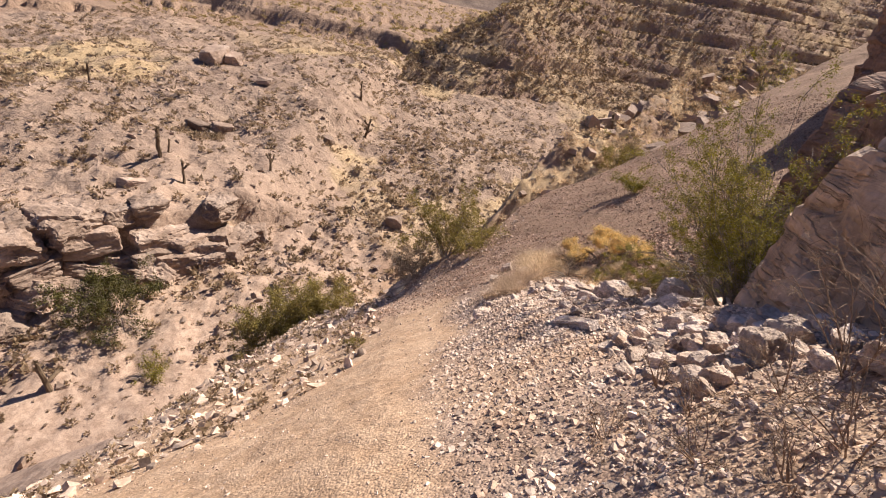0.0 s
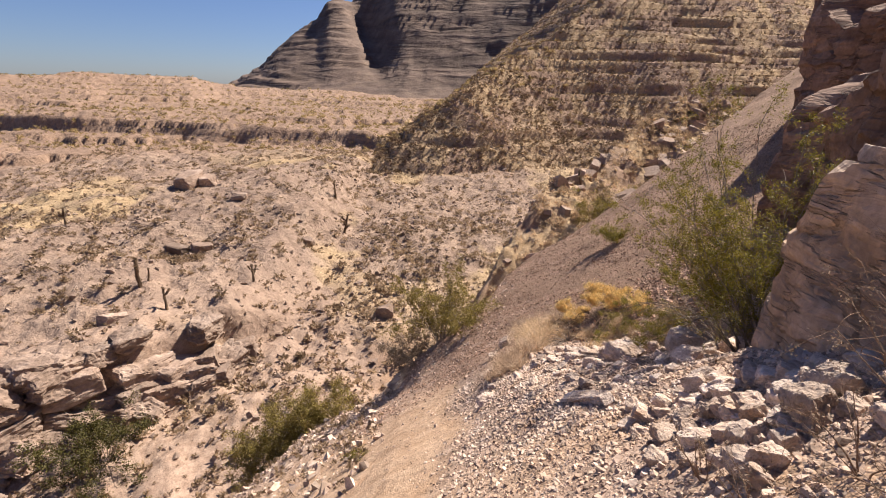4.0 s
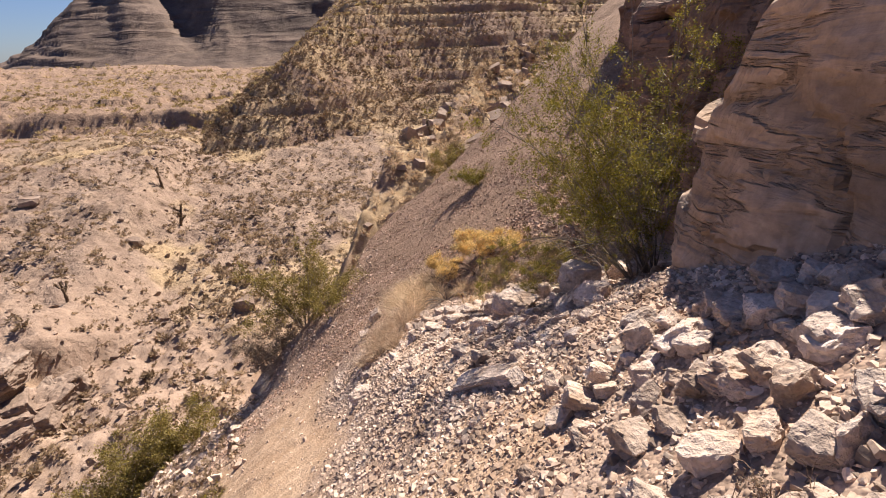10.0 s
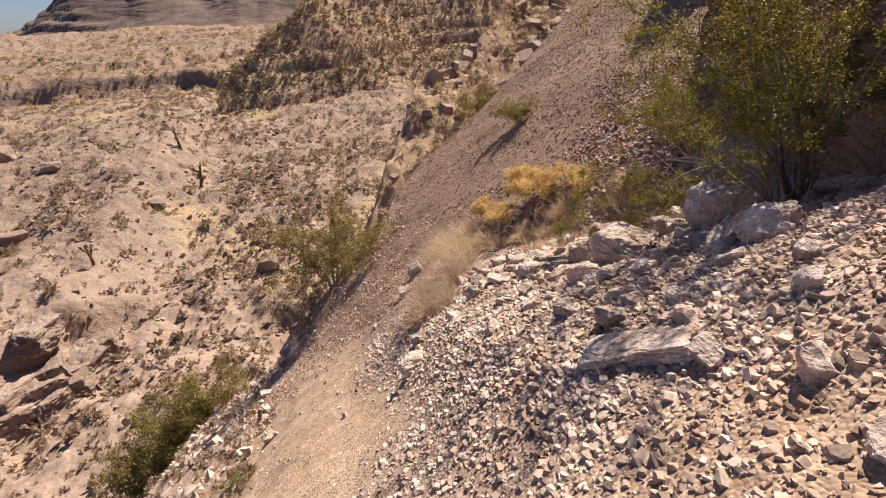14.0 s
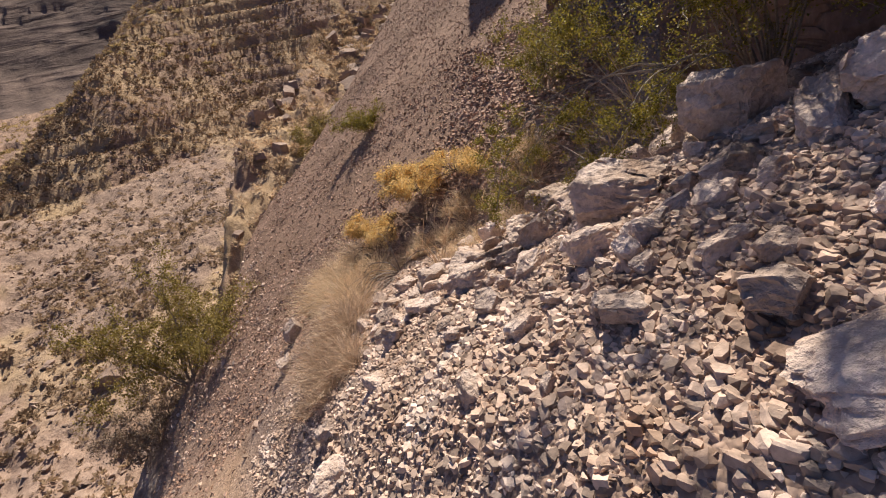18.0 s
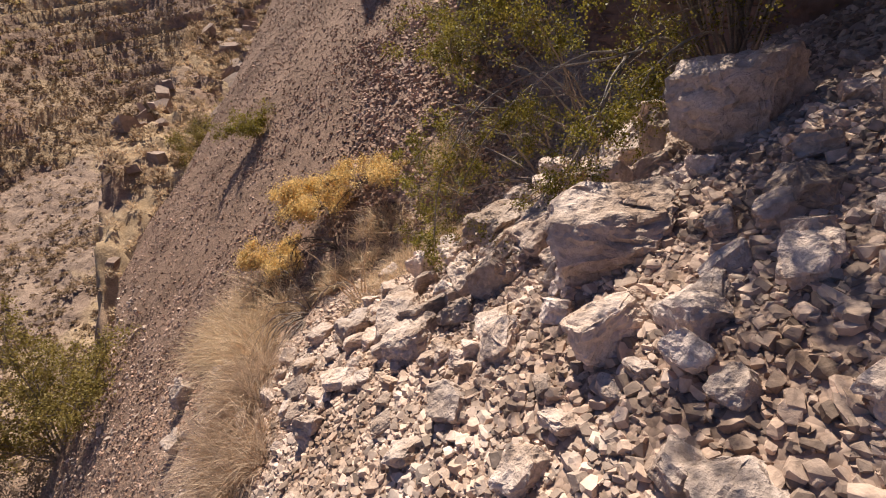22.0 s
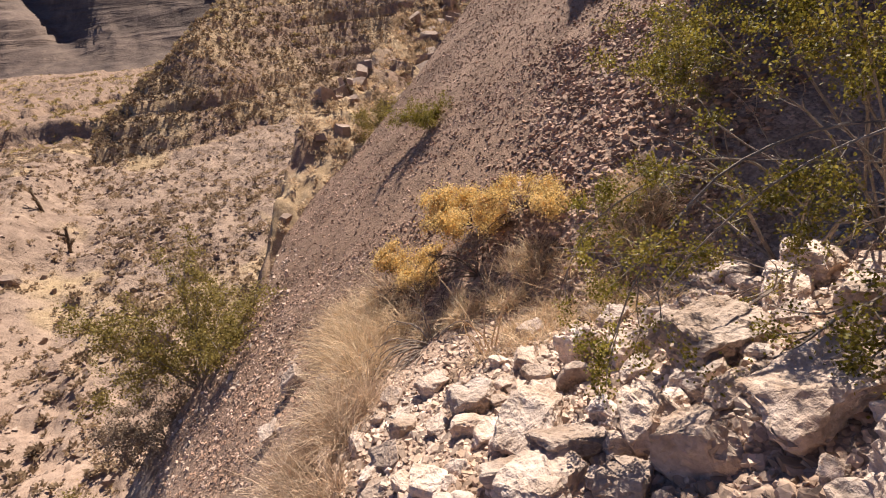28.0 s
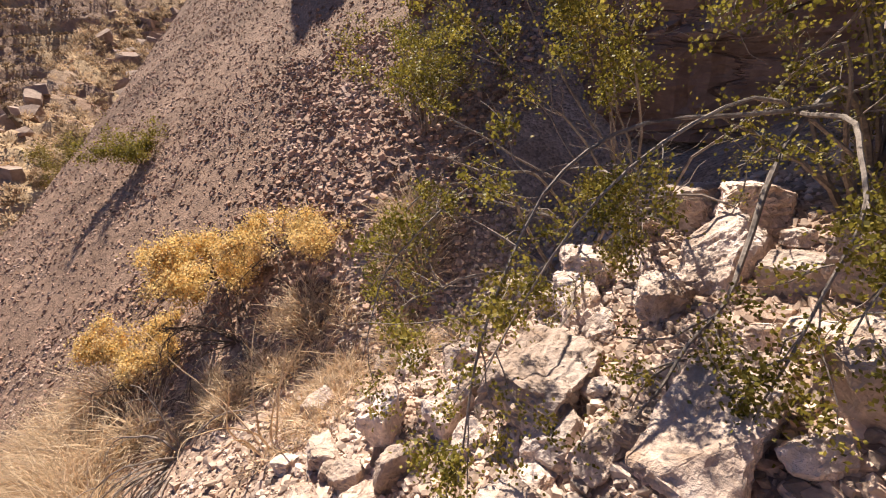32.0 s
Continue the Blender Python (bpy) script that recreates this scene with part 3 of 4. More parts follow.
# ---- cliffs ----
def cliff(name, line, z0, z1, mat, seed, label, back=3.0, step_size=0.07, bulge=0.35, lean=0.0, beds=0.5, undercut=0.0, top_noise=0.3, tops=None, blocky=1.0):
    """A rock wall along a plan line, its face broken into beds, blocks and cracks; solid behind."""
    pts = [Vector((*p, 0)) for p in line]
    total = sum((b - a).length for a, b in zip(pts, pts[1:]))
    nu, nv = int(total / step_size), int((z1 - z0) / step_size)
    us = np.linspace(0, total, nu)
    acc = np.concatenate([[0], np.cumsum([(b - a).length for a, b in zip(pts, pts[1:])])])
    px, py = np.interp(us, acc, [p.x for p in pts]), np.interp(us, acc, [p.y for p in pts])
    k = max(3, int(0.35 / step_size))
    pad = lambda a: np.convolve(np.pad(a, k, mode="edge"), np.ones(2 * k + 1) / (2 * k + 1), mode="valid")
    px, py = pad(px), pad(py)
    tx, ty = np.gradient(px), np.gradient(py)
    ln = np.hypot(tx, ty)
    nx, ny = ty / ln, -tx / ln
    U, V = np.meshgrid(us, np.linspace(0, 1, nv), indexing="ij")
    top = (z1 if tops is None else np.interp(us, acc, tops)) + top_noise * fbm(us, us * 0 + seed, 1.4, 4, seed)
    # squared-off crest: the top goes up and down in blocks
    top = top + top_noise * 0.8 * np.round(fbm(us, us * 0 + 5 + seed, 2.2, 2, seed + 3) * 1.5)
    Zs = z0 + V * (top[:, None] - z0)
    warp = 0.5 * fbm(U, Zs, 1.6, 3, seed + 9)
    bed = np.floor((Zs + 0.35 * warp) / beds + 0.12 * U)
    col = np.floor((U + 0.4 * warp) / (beds * 1.7) + 0.5 * lattice(bed, bed * 0, seed))
    block = lattice(col, bed, seed + 1) * 0.10 + lattice(bed, bed * 0 + 9, seed + 2) * 0.07
    out = bulge * fbm(U, Zs * 1.2, 2.6, 4, seed + 4) + block * bulge * 1.6 * blocky + 0.035 * fbm(U, Zs, 0.3, 4, seed + 6)
    crack = np.abs(fbm(U * 1.0 + 0.8 * warp, Zs * 0.35, 0.9, 3, seed + 7))
    out = out - 0.10 * (1 - step(0.0, 0.08, crack)) * bulge * 2 * blocky
    out = out - lean * (Zs - z0) - undercut * (1 - step(0.0, 1.0, (Zs - z0) / (z1 - z0) * 2.4))
    X, Y = px[:, None] + nx[:, None] * out, py[:, None] + ny[:, None] * out
    front = np.stack([X, Y, Zs], -1)
    # crest and back
    rows = [front]
    for d, dz in ((0.1, 0.01), (0.5, 0.03), (back * 0.5, 0.06), (back, 0.0)):
        last = front[:, -1:, :].copy()
        last[:, 0, 0] -= nx * d
        last[:, 0, 1] -= ny * d
        last[:, 0, 2] += dz + 0.15 * fbm(us, us * 0 + d, 0.8, 3, seed + 8)
        rows.append(last)
    bottom = rows[-1].copy()
    bottom[:, 0, 2] = z0 - 1
    rows.append(bottom)
    G = np.concatenate(rows, 1)
    n1, n2 = G.shape[:2]
    i, j = np.meshgrid(np.arange(n1 - 1), np.arange(n2 - 1), indexing="ij")
    q = np.stack([i * n2 + j, (i + 1) * n2 + j, (i + 1) * n2 + j + 1, i * n2 + j + 1], -1).reshape(-1, 4)
    faces = q.tolist() + [list(range(n2))[::-1], [(n1 - 1) * n2 + c for c in range(n2)]]
    ob = link(name, G.reshape(-1, 3), faces, mat)
    return tagged(ob, label, "cliff", kind="structure")


cliff("cliff_near", [(7.2, 6.4), (5.9, 6.3), (5.2, 6.1), (4.85, 5.9), (4.58, 5.75), (4.4, 5.5), (4.3, 5.2), (4.27, 4.75), (4.1, 3.95), (3.7, 3.25), (3.35, 2.75), (3.45, 2.3), (3.55, 1.6), (3.0, 0.9), (2.8, 0.0), (2.7, -2), (2.3, -6)],
      -4.0, 0.3, M_CLIFF, 3, "tan limestone cliff with blocky ledges, its face in shade", back=2.2, step_size=0.045, bulge=0.16, top_noise=0.07, lean=0.02, blocky=1.7,
      tops=[-0.6, -0.7, -0.9, -0.98, -1.0, -0.85, -0.22, -0.12, -0.12, -0.1, 0.1, 0.35, 0.7, 1.0, 1.2, 1.2, 1.2])
cliff("cliff_upper", [(9.4, 10.0), (8.2, 9.6), (7.55, 9.2), (7.3, 8.85), (7.1, 8.1), (6.6, 6.8), (6.1, 5.2), (5.2, 3.7), (4.4, 2.4), (4.1, 1.0), (4.0, -0.5), (4.0, -2), (3.9, -6)],
      -3.5, 2.0, M_CLIFF_RED, 13, "set-back upper cliff of reddish limestone blocks", back=3.0, step_size=0.07, bulge=0.28, beds=0.6, top_noise=0.2, blocky=1.5,
      tops=[-0.2, -0.2, -0.1, 0.1, 0.5, 1.0, 1.8, 2.8, 3.4, 3.7, 3.9, 3.9, 3.9])
cliff("cliff_far", [(14.0, 10.6), (11.5, 11.0), (9.6, 11.2), (8.6, 11.35), (8.2, 11.2), (8.35, 10.75), (8.9, 10.1), (9.4, 9.3), (9.7, 8.5), (9.8, 7.6)],
      -6.0, 2.0, M_CLIFF_RED, 8, "reddish cliff in shade above the scree, with a dark hollow at its foot", back=1.6, step_size=0.075, bulge=0.24, beds=0.6, undercut=0.45, top_noise=0.15, blocky=1.6,
      tops=[1.0, 0.9, 0.5, 0.0, -0.3, -0.2, 0.0, 0.3, 0.5, 0.6])
cliff("cliff_back", [(21.0, 22.0), (15.2, 19.2), (13.2, 17.6), (12.45, 16.6), (12.35, 15.4), (12.5, 13.0), (11.9, 10.6), (11.2, 8.0), (9.4, 6.2)],
      -3.0, 5.0, M_CLIFF_RED, 18, "high red cliff standing back behind the wall", back=3.0, step_size=0.11, bulge=0.35, beds=0.7, top_noise=0.45, blocky=1.5, tops=[5.0, 4.4, 3.4, 2.8, 2.4, 2.3, 2.4, 2.4, 2.4])


# ---- rubble ----
def spots_in(n, seed, where, lo, hi, power=2.2):
    """Places drawn at random where the density where(x, y) allows it, with sizes from lo to hi, small ones in plenty."""
    rng = np.random.RandomState(seed)
    out = []
    while len(out) < n:
        x, y, u, s = rng.rand(4, n * 2)
        x, y = where.x0 + x * (where.x1 - where.x0), where.y0 + y * (where.y1 - where.y0)
        ok = u < where.f(x, y)
        out += np.stack([x[ok], y[ok], lo + (hi - lo) * s[ok] ** power], -1).tolist()
    return np.array(out[:n])


class Zone:
    def __init__(self, x0, x1, y0, y1, f):
        self.x0, self.x1, self.y0, self.y1, self.f = x0, x1, y0, y1, f


def bench(x, y):
    g = x - 0.12 * (y - 4) - 0.1 + 0.35 * fbm(x, y, 1.1, 3, 71)
    inside = step(0.7, 1.6, g) * (x < cliff_line(y) + 0.2 + 5 * (y > 6.3)) * (1 - step(9.9, 10.9, y + 0.25 * (x - 4)))
    return inside * (0.6 + 0.4 * step(-0.3, 0.5, fbm(x, y, 1.3, 2, 95) + 0.35 * (y - 5)))


def cobbles(x, y):
    return bench(x, y) * step(1.9, 3.0, x - 0.1 * (y - 7)) * step(4.6, 6.4, y + 0.6 * (x - 3))


def bench_fine(x, y):
    return bench(x, y) * np.minimum(1, 0.35 + 1.2 * step(1.6, 3.2, x))


scatter("rubble", spots_in(22000, 1, Zone(1.0, 6.6, 0.5, 11, bench), 0.016, 0.06, 1.9), M_RUBBLE, 5, "pale broken limestone rubble covering the bench", shapes=LUMPS + CHIPS)
scatter("rubble_chips", spots_in(28000, 4, Zone(1.0, 6.6, 0.5, 11, bench_fine), 0.014, 0.042, 1.5), M_RUBBLE, 15, "small broken limestone chips filling the gaps of the rubble", shapes=CHIPS)
scatter("rubble_cobbles", spots_in(15000, 8, Zone(1.8, 6.4, 4.4, 10.4, cobbles), 0.018, 0.052, 2.0), M_RUBBLE, 16, "fist-sized angular limestone lumps heaped on the bench", shapes=LUMPS, sink=0.12)
scatter("gravel", spots_in(26000, 2, Zone(-6, 5, -2, 15, lambda x, y: 0.2 + 0.35 * (x < -0.4) + 0.8 * step(0.6, 1.8, x - 0.12 * (y - 4) + 0.3 * fbm(x, y, 0.8, 2, 72))), 0.012, 0.05, 2.0), M_RUBBLE, 6, "loose gravel on the track", shapes=CHIPS)


def talus_zone(x, y):
    return (y < talus_edge(x) + 0.4) * step(10.4, 12.0, y + 0.25 * (x - 4)) * np.minimum(1, (14 / np.maximum(y, 9)) ** 1.6) * (0.35 + 0.65 * step(-0.5, 0.4, fbm(x * 1.6 + y * 0.9, y * 0.25 - x * 0.25, 1.2, 3, 96)))


scatter("scree", spots_in(56000, 3, Zone(-1, 14, 9.8, 24, talus_zone), 0.016, 0.085, 2.6), M_SCREE, 7, "brown scree of small stones on the steep slope", shapes=CHIPS)
scatter("scree_blocks", spots_in(5200, 9, Zone(5.4, 8.4, 9.6, 14.0, lambda x, y: step(0.0, 1.4, 12.6 - y + 0.6 * (x - 6))), 0.02, 0.075, 2.4), M_SCREE, 9, "grey angular blocks at the top of the scree")
scatter("brink_stones", spots_in(3800, 10, Zone(-7, 4.5, 9, 19, lambda x, y: (y < talus_edge(x) + 0.3) * (0.2 + 0.8 * np.exp(-((y - talus_edge(x) + 0.8) / 1.5) ** 2))), 0.02, 0.15, 3.2), M_RUBBLE, 10, "pale stones along the broken edge of the track", shapes=CHIPS)


# ---- distant rocks and scrub ----
def tuft_shape(seed, n=18, spiky=0.0, fine=1.0):
    """A dome of small crossed leaves, 1 across."""
    rng = random.Random(seed)
    v, f = [], []
    for k in range(n):
        d = Vector((rng.gauss(0, 1), rng.gauss(0, 1), abs(rng.gauss(0, 0.8)))).normalized()
        c = d * rng.uniform(0.15, 0.45)
        a = Vector((rng.gauss(0, 1), rng.gauss(0, 1), rng.gauss(0, 1))).normalized()
        b = d.cross(a).normalized()
        s = rng.uniform(0.14, 0.26) * fine
        e = d * s * (1 + spiky)
        v += [c - b * s * 0.7 - e * 0.6, c + b * s * 0.7 - e * 0.3, c + e * 1.2]
        f.append([3 * k, 3 * k + 1, 3 * k + 2])
    return np.array(v), np.array(f)


TUFTS = [tuft_shape(300 + k, 26, 0.0, 0.75) for k in range(8)]
TUFTS_FAR = [tuft_shape(320 + k, 12) for k in range(6)]
TUFTS_FINE = [tuft_shape(340 + k, 80, 0.6, 0.3) for k in range(6)]


def valley_zone(x, y):
    r = np.hypot(x, y)
    inside = (slope_near(x, y) < valley(x, y) + 0.5) | (y > 35)
    open_side = (slope_talus(x, y) - 0.25 * np.clip(r - 45, 0, 400)) < valley(x, y) + 1
    return inside * open_side * (0.25 + 0.75 * step(-0.4, 0.5, fbm(x, y, 12, 3, 91))) * np.minimum(1, 45 / r)


scatter("desert_scrub", spots_in(14000, 21, Zone(-75, 60, 14, 135, valley_zone), 0.2, 1.2, 2.8), M_SHRUB, 21, "dry grey and brown desert scrub over the valley", "scrub", TUFTS, sink=0.18)
scatter("valley_stones", spots_in(12000, 22, Zone(-60, 50, 14, 110, valley_zone), 0.1, 0.8, 3.6), M_ROCKY, 22, "weathered stones scattered over the valley floor", "rocks", CHIPS, sink=0.2)


def hill_zone(x, y):
    return (hill(x, y) > valley(x, y)) * np.minimum(1, (120 / np.hypot(x, y)) ** 2)


scatter("hill_scrub", spots_in(24000, 23, Zone(-20, 170, 85, 280, hill_zone), 0.35, 1.25, 1.6), M_SHRUB_HILL, 23, "brown scrub covering the layered hill", "scrub", TUFTS_FAR, sink=0.18)
scatter("hill_stones", spots_in(1300, 24, Zone(-20, 150, 85, 260, hill_zone), 0.3, 1.2, 2.5), M_ROCKY, 24, "dark stones on the layered hill", "rocks", CHIPS, sink=0.2)
scatter("plateau_scrub", spots_in(3500, 25, Zone(-190, 40, 120, 300, lambda x, y: np.minimum(1, (150 / np.hypot(x, y)) ** 2)), 0.7, 1.8, 1.8), M_SHRUB_FAR, 25, "sparse scrub on the bedded rise", "scrub", TUFTS, sink=0.18)



def bank_zone(x, y):
    r = np.hypot(x, y)
    return (slope_talus(x, y) - 0.4 * np.clip(r - 62, 0, 400) > valley(x, y) - 1) * step(21, 25, r) * (bank(x, y) > slope_talus(x, y) - 0.6) * (r < 68) * (0.3 + 0.7 * step(-0.3, 0.4, fbm(x, y, 7, 3, 97)))


scatter("bank_scrub", spots_in(1500, 26, Zone(3, 40, 19, 60, bank_zone), 0.25, 1.1, 1.8), M_SHRUB, 26, "dry brown brush along the bank above the wash", "scrub", TUFTS_FINE, sink=0.15)
scatter("bank_grass", spots_in(2600, 27, Zone(3, 36, 19, 56, bank_zone), 0.2, 0.8, 1.5), M_STRAW, 27, "pale dry grass along the bank above the wash", "grass", TUFTS_FINE, sink=0.15)
scatter("bank_stones", spots_in(600, 28, Zone(3, 40, 20, 60, bank_zone), 0.2, 1.3, 3.0), M_ROCKY, 28, "weathered stones on the bank above the wash", "rocks", sink=0.2)



def slope_zone(x, y):
    return (slope_near(x, y) > valley(x, y)) * (slope_near(x, y) < -6) * (slope_talus(x, y) < slope_near(x, y))


scatter("slope_brush", spots_in(900, 29, Zone(-16, 0, 2, 22, slope_zone), 0.1, 0.42, 2.0), M_SHRUB, 29, "grey and brown brush on the steep slope below the track", "scrub", TUFTS, sink=0.15)
scatter("slope_stones", spots_in(3000, 30, Zone(-16, 0, 2, 22, slope_zone), 0.06, 0.4, 3.2), M_RUBBLE, 30, "loose stones on the steep slope below the track", "rocks", CHIPS, sink=0.2)

# ---- plants ----
def tube(points, r0, r1, sides=5):
    """A tapered tube along points: verts and quads."""
    v, f, n = [], [], len(points)
    for i, p in enumerate(points):
        t = (points[min(i + 1, n - 1)] - points[max(i - 1, 0)]).normalized()
        a = t.orthogonal().normalized()
        b = t.cross(a)
        r = r0 + (r1 - r0) * i / (n - 1)
        for k in range(sides):
            w = 2 * math.pi * k / sides
            v.append(p + a * math.cos(w) * r + b * math.sin(w) * r)
        if i:
            o, q = (i - 1) * sides, i * sides
            f += [[o + k, o + (k + 1) % sides, q + (k + 1) % sides, q + k] for k in range(sides)]
    f.append(list(range(sides))[::-1])
    f.append([(n - 1) * sides + k for k in range(sides)])
    return v, f


def wander(rng, start, way, length, steps, bend, droop=0.0):
    """A crooked line that sets out along way."""
    pts, d = [Vector(start)], Vector(way).normalized()
    for k in range(steps):
        d = (d + Vector((rng.gauss(0, bend), rng.gauss(0, bend), rng.gauss(0, bend) - droop * (k + 1) / steps))).normalized()
        pts.append(pts[-1] + d * length / steps)
    return pts


def bush(name, at, tall, wide, seed, label, stems=7, twigs=7, leaves=4000, leaf=0.03, lean=(0, 0, 0), leafy=None, woody=None, droop=0.15, thick=0.02, bare=0.35, group="", category="bush", up=0.9, reach=1.0, shell=0.0):
    """A desert shrub: crooked stems from one root, forking twigs, and many small leaves along their outer ends."""
    rng = random.Random(seed)
    root = thing(name, at, label, category, group)
    ends, tv, tf = [], [], []
    for s in range(stems):
        w = 2 * math.pi * (s + rng.uniform(-0.3, 0.3)) / stems
        out = rng.uniform(0.25, 1.0)
        way = Vector((math.cos(w) * out * wide / tall, math.sin(w) * out * wide / tall, up)) + Vector(lean)
        main = wander(rng, Vector(at) + Vector((math.cos(w), math.sin(w), 0)) * 0.04, way, tall * rng.uniform(0.8, 1.15), 9, 0.12, droop)
        v, f = tube(main, thick, thick * 0.3)
        link("stem", v, f, woody or M_TWIG, root)
        vs, fs = tv, tf
        for k in range(twigs):
            i = rng.randint(3, 9)
            tw = wander(rng, main[i], (main[min(i + 1, 9)] - main[i - 1]).normalized() + Vector((rng.gauss(0, 0.7), rng.gauss(0, 0.7), rng.gauss(0.1, 0.5))), tall * reach * rng.uniform(0.18, 0.42), 5, 0.2, droop)
            v, f = tube(tw, thick * 0.35, thick * 0.12, 4)
            fs += [[c + len(vs) for c in q] for q in f]
            vs += v
            ends.append(tw)
            if rng.random() < 0.8:
                t2 = wander(rng, tw[3], tw[5] - tw[2] + Vector((rng.gauss(0, 0.1), rng.gauss(0, 0.1), rng.gauss(0, 0.1))), tall * reach * rng.uniform(0.1, 0.25), 5, 0.25, droop)
                v, f = tube(t2, thick * 0.2, thick * 0.1, 3)
                fs += [[c + len(vs) for c in q] for q in f]
                vs += v
                ends.append(t2)
        ends.append(main[int(9 * bare):])
    if tv:
        tagged(link("brushwood", tv, tf, woody or M_TWIG, root), kind="stuff")
    if leaves:
        g = np.random.RandomState(seed)
        p0 = np.array([line[i][:] for line in ends for i in range(len(line) - 1)])
        p1 = np.array([line[i + 1][:] for line in ends for i in range(len(line) - 1)])
        knots = max(1, leaves // 36)
        pick = g.randint(0, len(p0), knots)
        c = p0[pick] + (p1 - p0)[pick] * g.rand(knots, 1)
        c = c[c[:, 2] - at[2] >= shell * tall]
        c = c[g.randint(0, len(c), leaves)] + g.randn(leaves, 3) * leaf * g.uniform(0.8, 2.6, (leaves, 1))
        a = g.randn(leaves, 3) + (0, 0, 0.4)
        a = a / np.linalg.norm(a, axis=1, keepdims=True) * leaf * g.uniform(0.5, 1.1, (leaves, 1))
        b = np.cross(a, g.randn(leaves, 3))
        b = b / np.linalg.norm(b, axis=1, keepdims=True) * np.linalg.norm(a, axis=1, keepdims=True) * 0.45
        lv = np.stack([c - a * 0.5, c + b, c + a * 0.6, c - b], 1).reshape(-1, 3)
        lf = np.arange(leaves * 4).reshape(-1, 4)
        tagged(link("foliage", lv, lf, leafy or M_LEAF, root), kind="stuff")
    return root


def grass(name, at, tall, wide, seed, label, blades=900, mat=None, group="", lean=(0, 0, 0), thick=0.0034, category="grass"):
    """A clump of dry grass: a fountain of thin bent blades, in three tufts."""
    rng = random.Random(seed)
    root = thing(name, at, label, category, group)
    heads = [(rng.gauss(0, 0.22), rng.gauss(0, 0.22), 0) for _ in range(9)]
    for part_no in range(3):
        v, f = [], []
        for k in range(int(blades * 0.65)):
            w, out = rng.uniform(0, 6.283), math.sqrt(rng.random())
            p = Vector(at) + Vector(heads[rng.randrange(9)]) * wide + Vector((math.cos(w), math.sin(w), 0)) * out * wide * 0.13
            p.z = ground_near(p.x, p.y) - 0.02
            d = Vector((math.cos(w) * out * 0.6 + rng.gauss(0, 0.5), math.sin(w) * out * 0.6 + rng.gauss(0, 0.5), 0.9)) + Vector(lean)
            h = tall * rng.uniform(0.25, 1.0) * rng.uniform(0.6, 1.1)
            d.normalize()
            side = d.cross(Vector((rng.gauss(0, 1), rng.gauss(0, 1), 0.1))).normalized() * thick
            m, e = p + d * h * 0.55, p + d * h + Vector((d.x, d.y, -0.5)) * h * rng.uniform(0.05, 0.6)
            o = len(v)
            v += [p - side, p + side, m + side * 0.8, m - side * 0.8, e]
            f += [[o, o + 1, o + 2, o + 3], [o + 3, o + 2, o + 4]]
        tagged(link("tuft", v, f, mat or M_STRAW, root), kind="stuff")
    return root


GRID = {}


def ground_near(x, y):
    """The ground's height, from a remembered grid of 10 cm."""
    i, j = math.floor(x * 10), math.floor(y * 10)
    for a in (i, i + 1):
        for b in (j, j + 1):
            if (a, b) not in GRID:
                GRID[a, b] = ground_z(a / 10, b / 10)
    u, w = x * 10 - i, y * 10 - j
    return (GRID[i, j] * (1 - u) + GRID[i + 1, j] * u) * (1 - w) + (GRID[i, j + 1] * (1 - u) + GRID[i + 1, j + 1] * u) * w


def on(x, y, up=0.0):
    return (x, y, ground_z(x, y) + up)


def boughs(root, lines, seed, thick=0.01, leaves=1300, leaf=0.014, knots=0.5):
    """Long crooked bare branches that belong to a bush, leafy towards their ends."""
    rng, g = random.Random(seed), np.random.RandomState(seed)
    for line in lines:
        pts = [Vector(p) for p in line]
        way = []
        for a, b in zip(pts, pts[1:]):
            way += [a.lerp(b, k / 4) + Vector((rng.gauss(0, 1), rng.gauss(0, 1), rng.gauss(0, 1))) * 0.02 for k in range(4)]
        way.append(pts[-1])
        for _ in range(3):
            way = [way[0]] + [a * 0.25 + b * 0.5 + c * 0.25 for a, b, c in zip(way, way[1:], way[2:])] + [way[-1]]
        v, f = tube(way, thick, thick * 0.25, 6)
        limb = link("bough", v, f, M_TWIG, root, "crooked pale grey branch")
        tv, tf, spots = [], [], []
        for k in range(9):
            i = rng.randint(int(len(way) * knots), len(way) - 2)
            tw = wander(rng, way[i], (way[i + 1] - way[i]).normalized() + Vector((rng.gauss(0, 0.6), rng.gauss(0, 0.6), rng.gauss(-0.1, 0.5))), rng.uniform(0.15, 0.4), 6, 0.22, 0.1)
            q, h = tube(tw, thick * 0.28, thick * 0.1, 4)
            tf += [[c + len(tv) for c in x] for x in h]
            tv += q
            spots += tw[2:]
        tagged(link("brushwood", tv, tf, M_TWIG, root), kind="stuff")
        sp = np.array([p[:] for p in spots])
        c = sp[g.randint(0, len(sp), leaves // 36)] + g.randn(leaves // 36, 3) * 0.02
        c = c[g.randint(0, len(c), leaves)] + g.randn(leaves, 3) * leaf * g.uniform(0.8, 2.4, (leaves, 1))
        a = g.randn(leaves, 3)
        a = a / np.linalg.norm(a, axis=1, keepdims=True) * leaf * g.uniform(0.6, 1.1, (leaves, 1))
        b = np.cross(a, g.randn(leaves, 3))
        b = b / np.linalg.norm(b, axis=1, keepdims=True) * leaf * 0.42
        tagged(link("foliage", np.stack([c - a * 0.5, c + b, c + a * 0.6, c - b], 1).reshape(-1, 3), np.arange(leaves * 4).reshape(-1, 4), M_LEAF, root), kind="stuff")


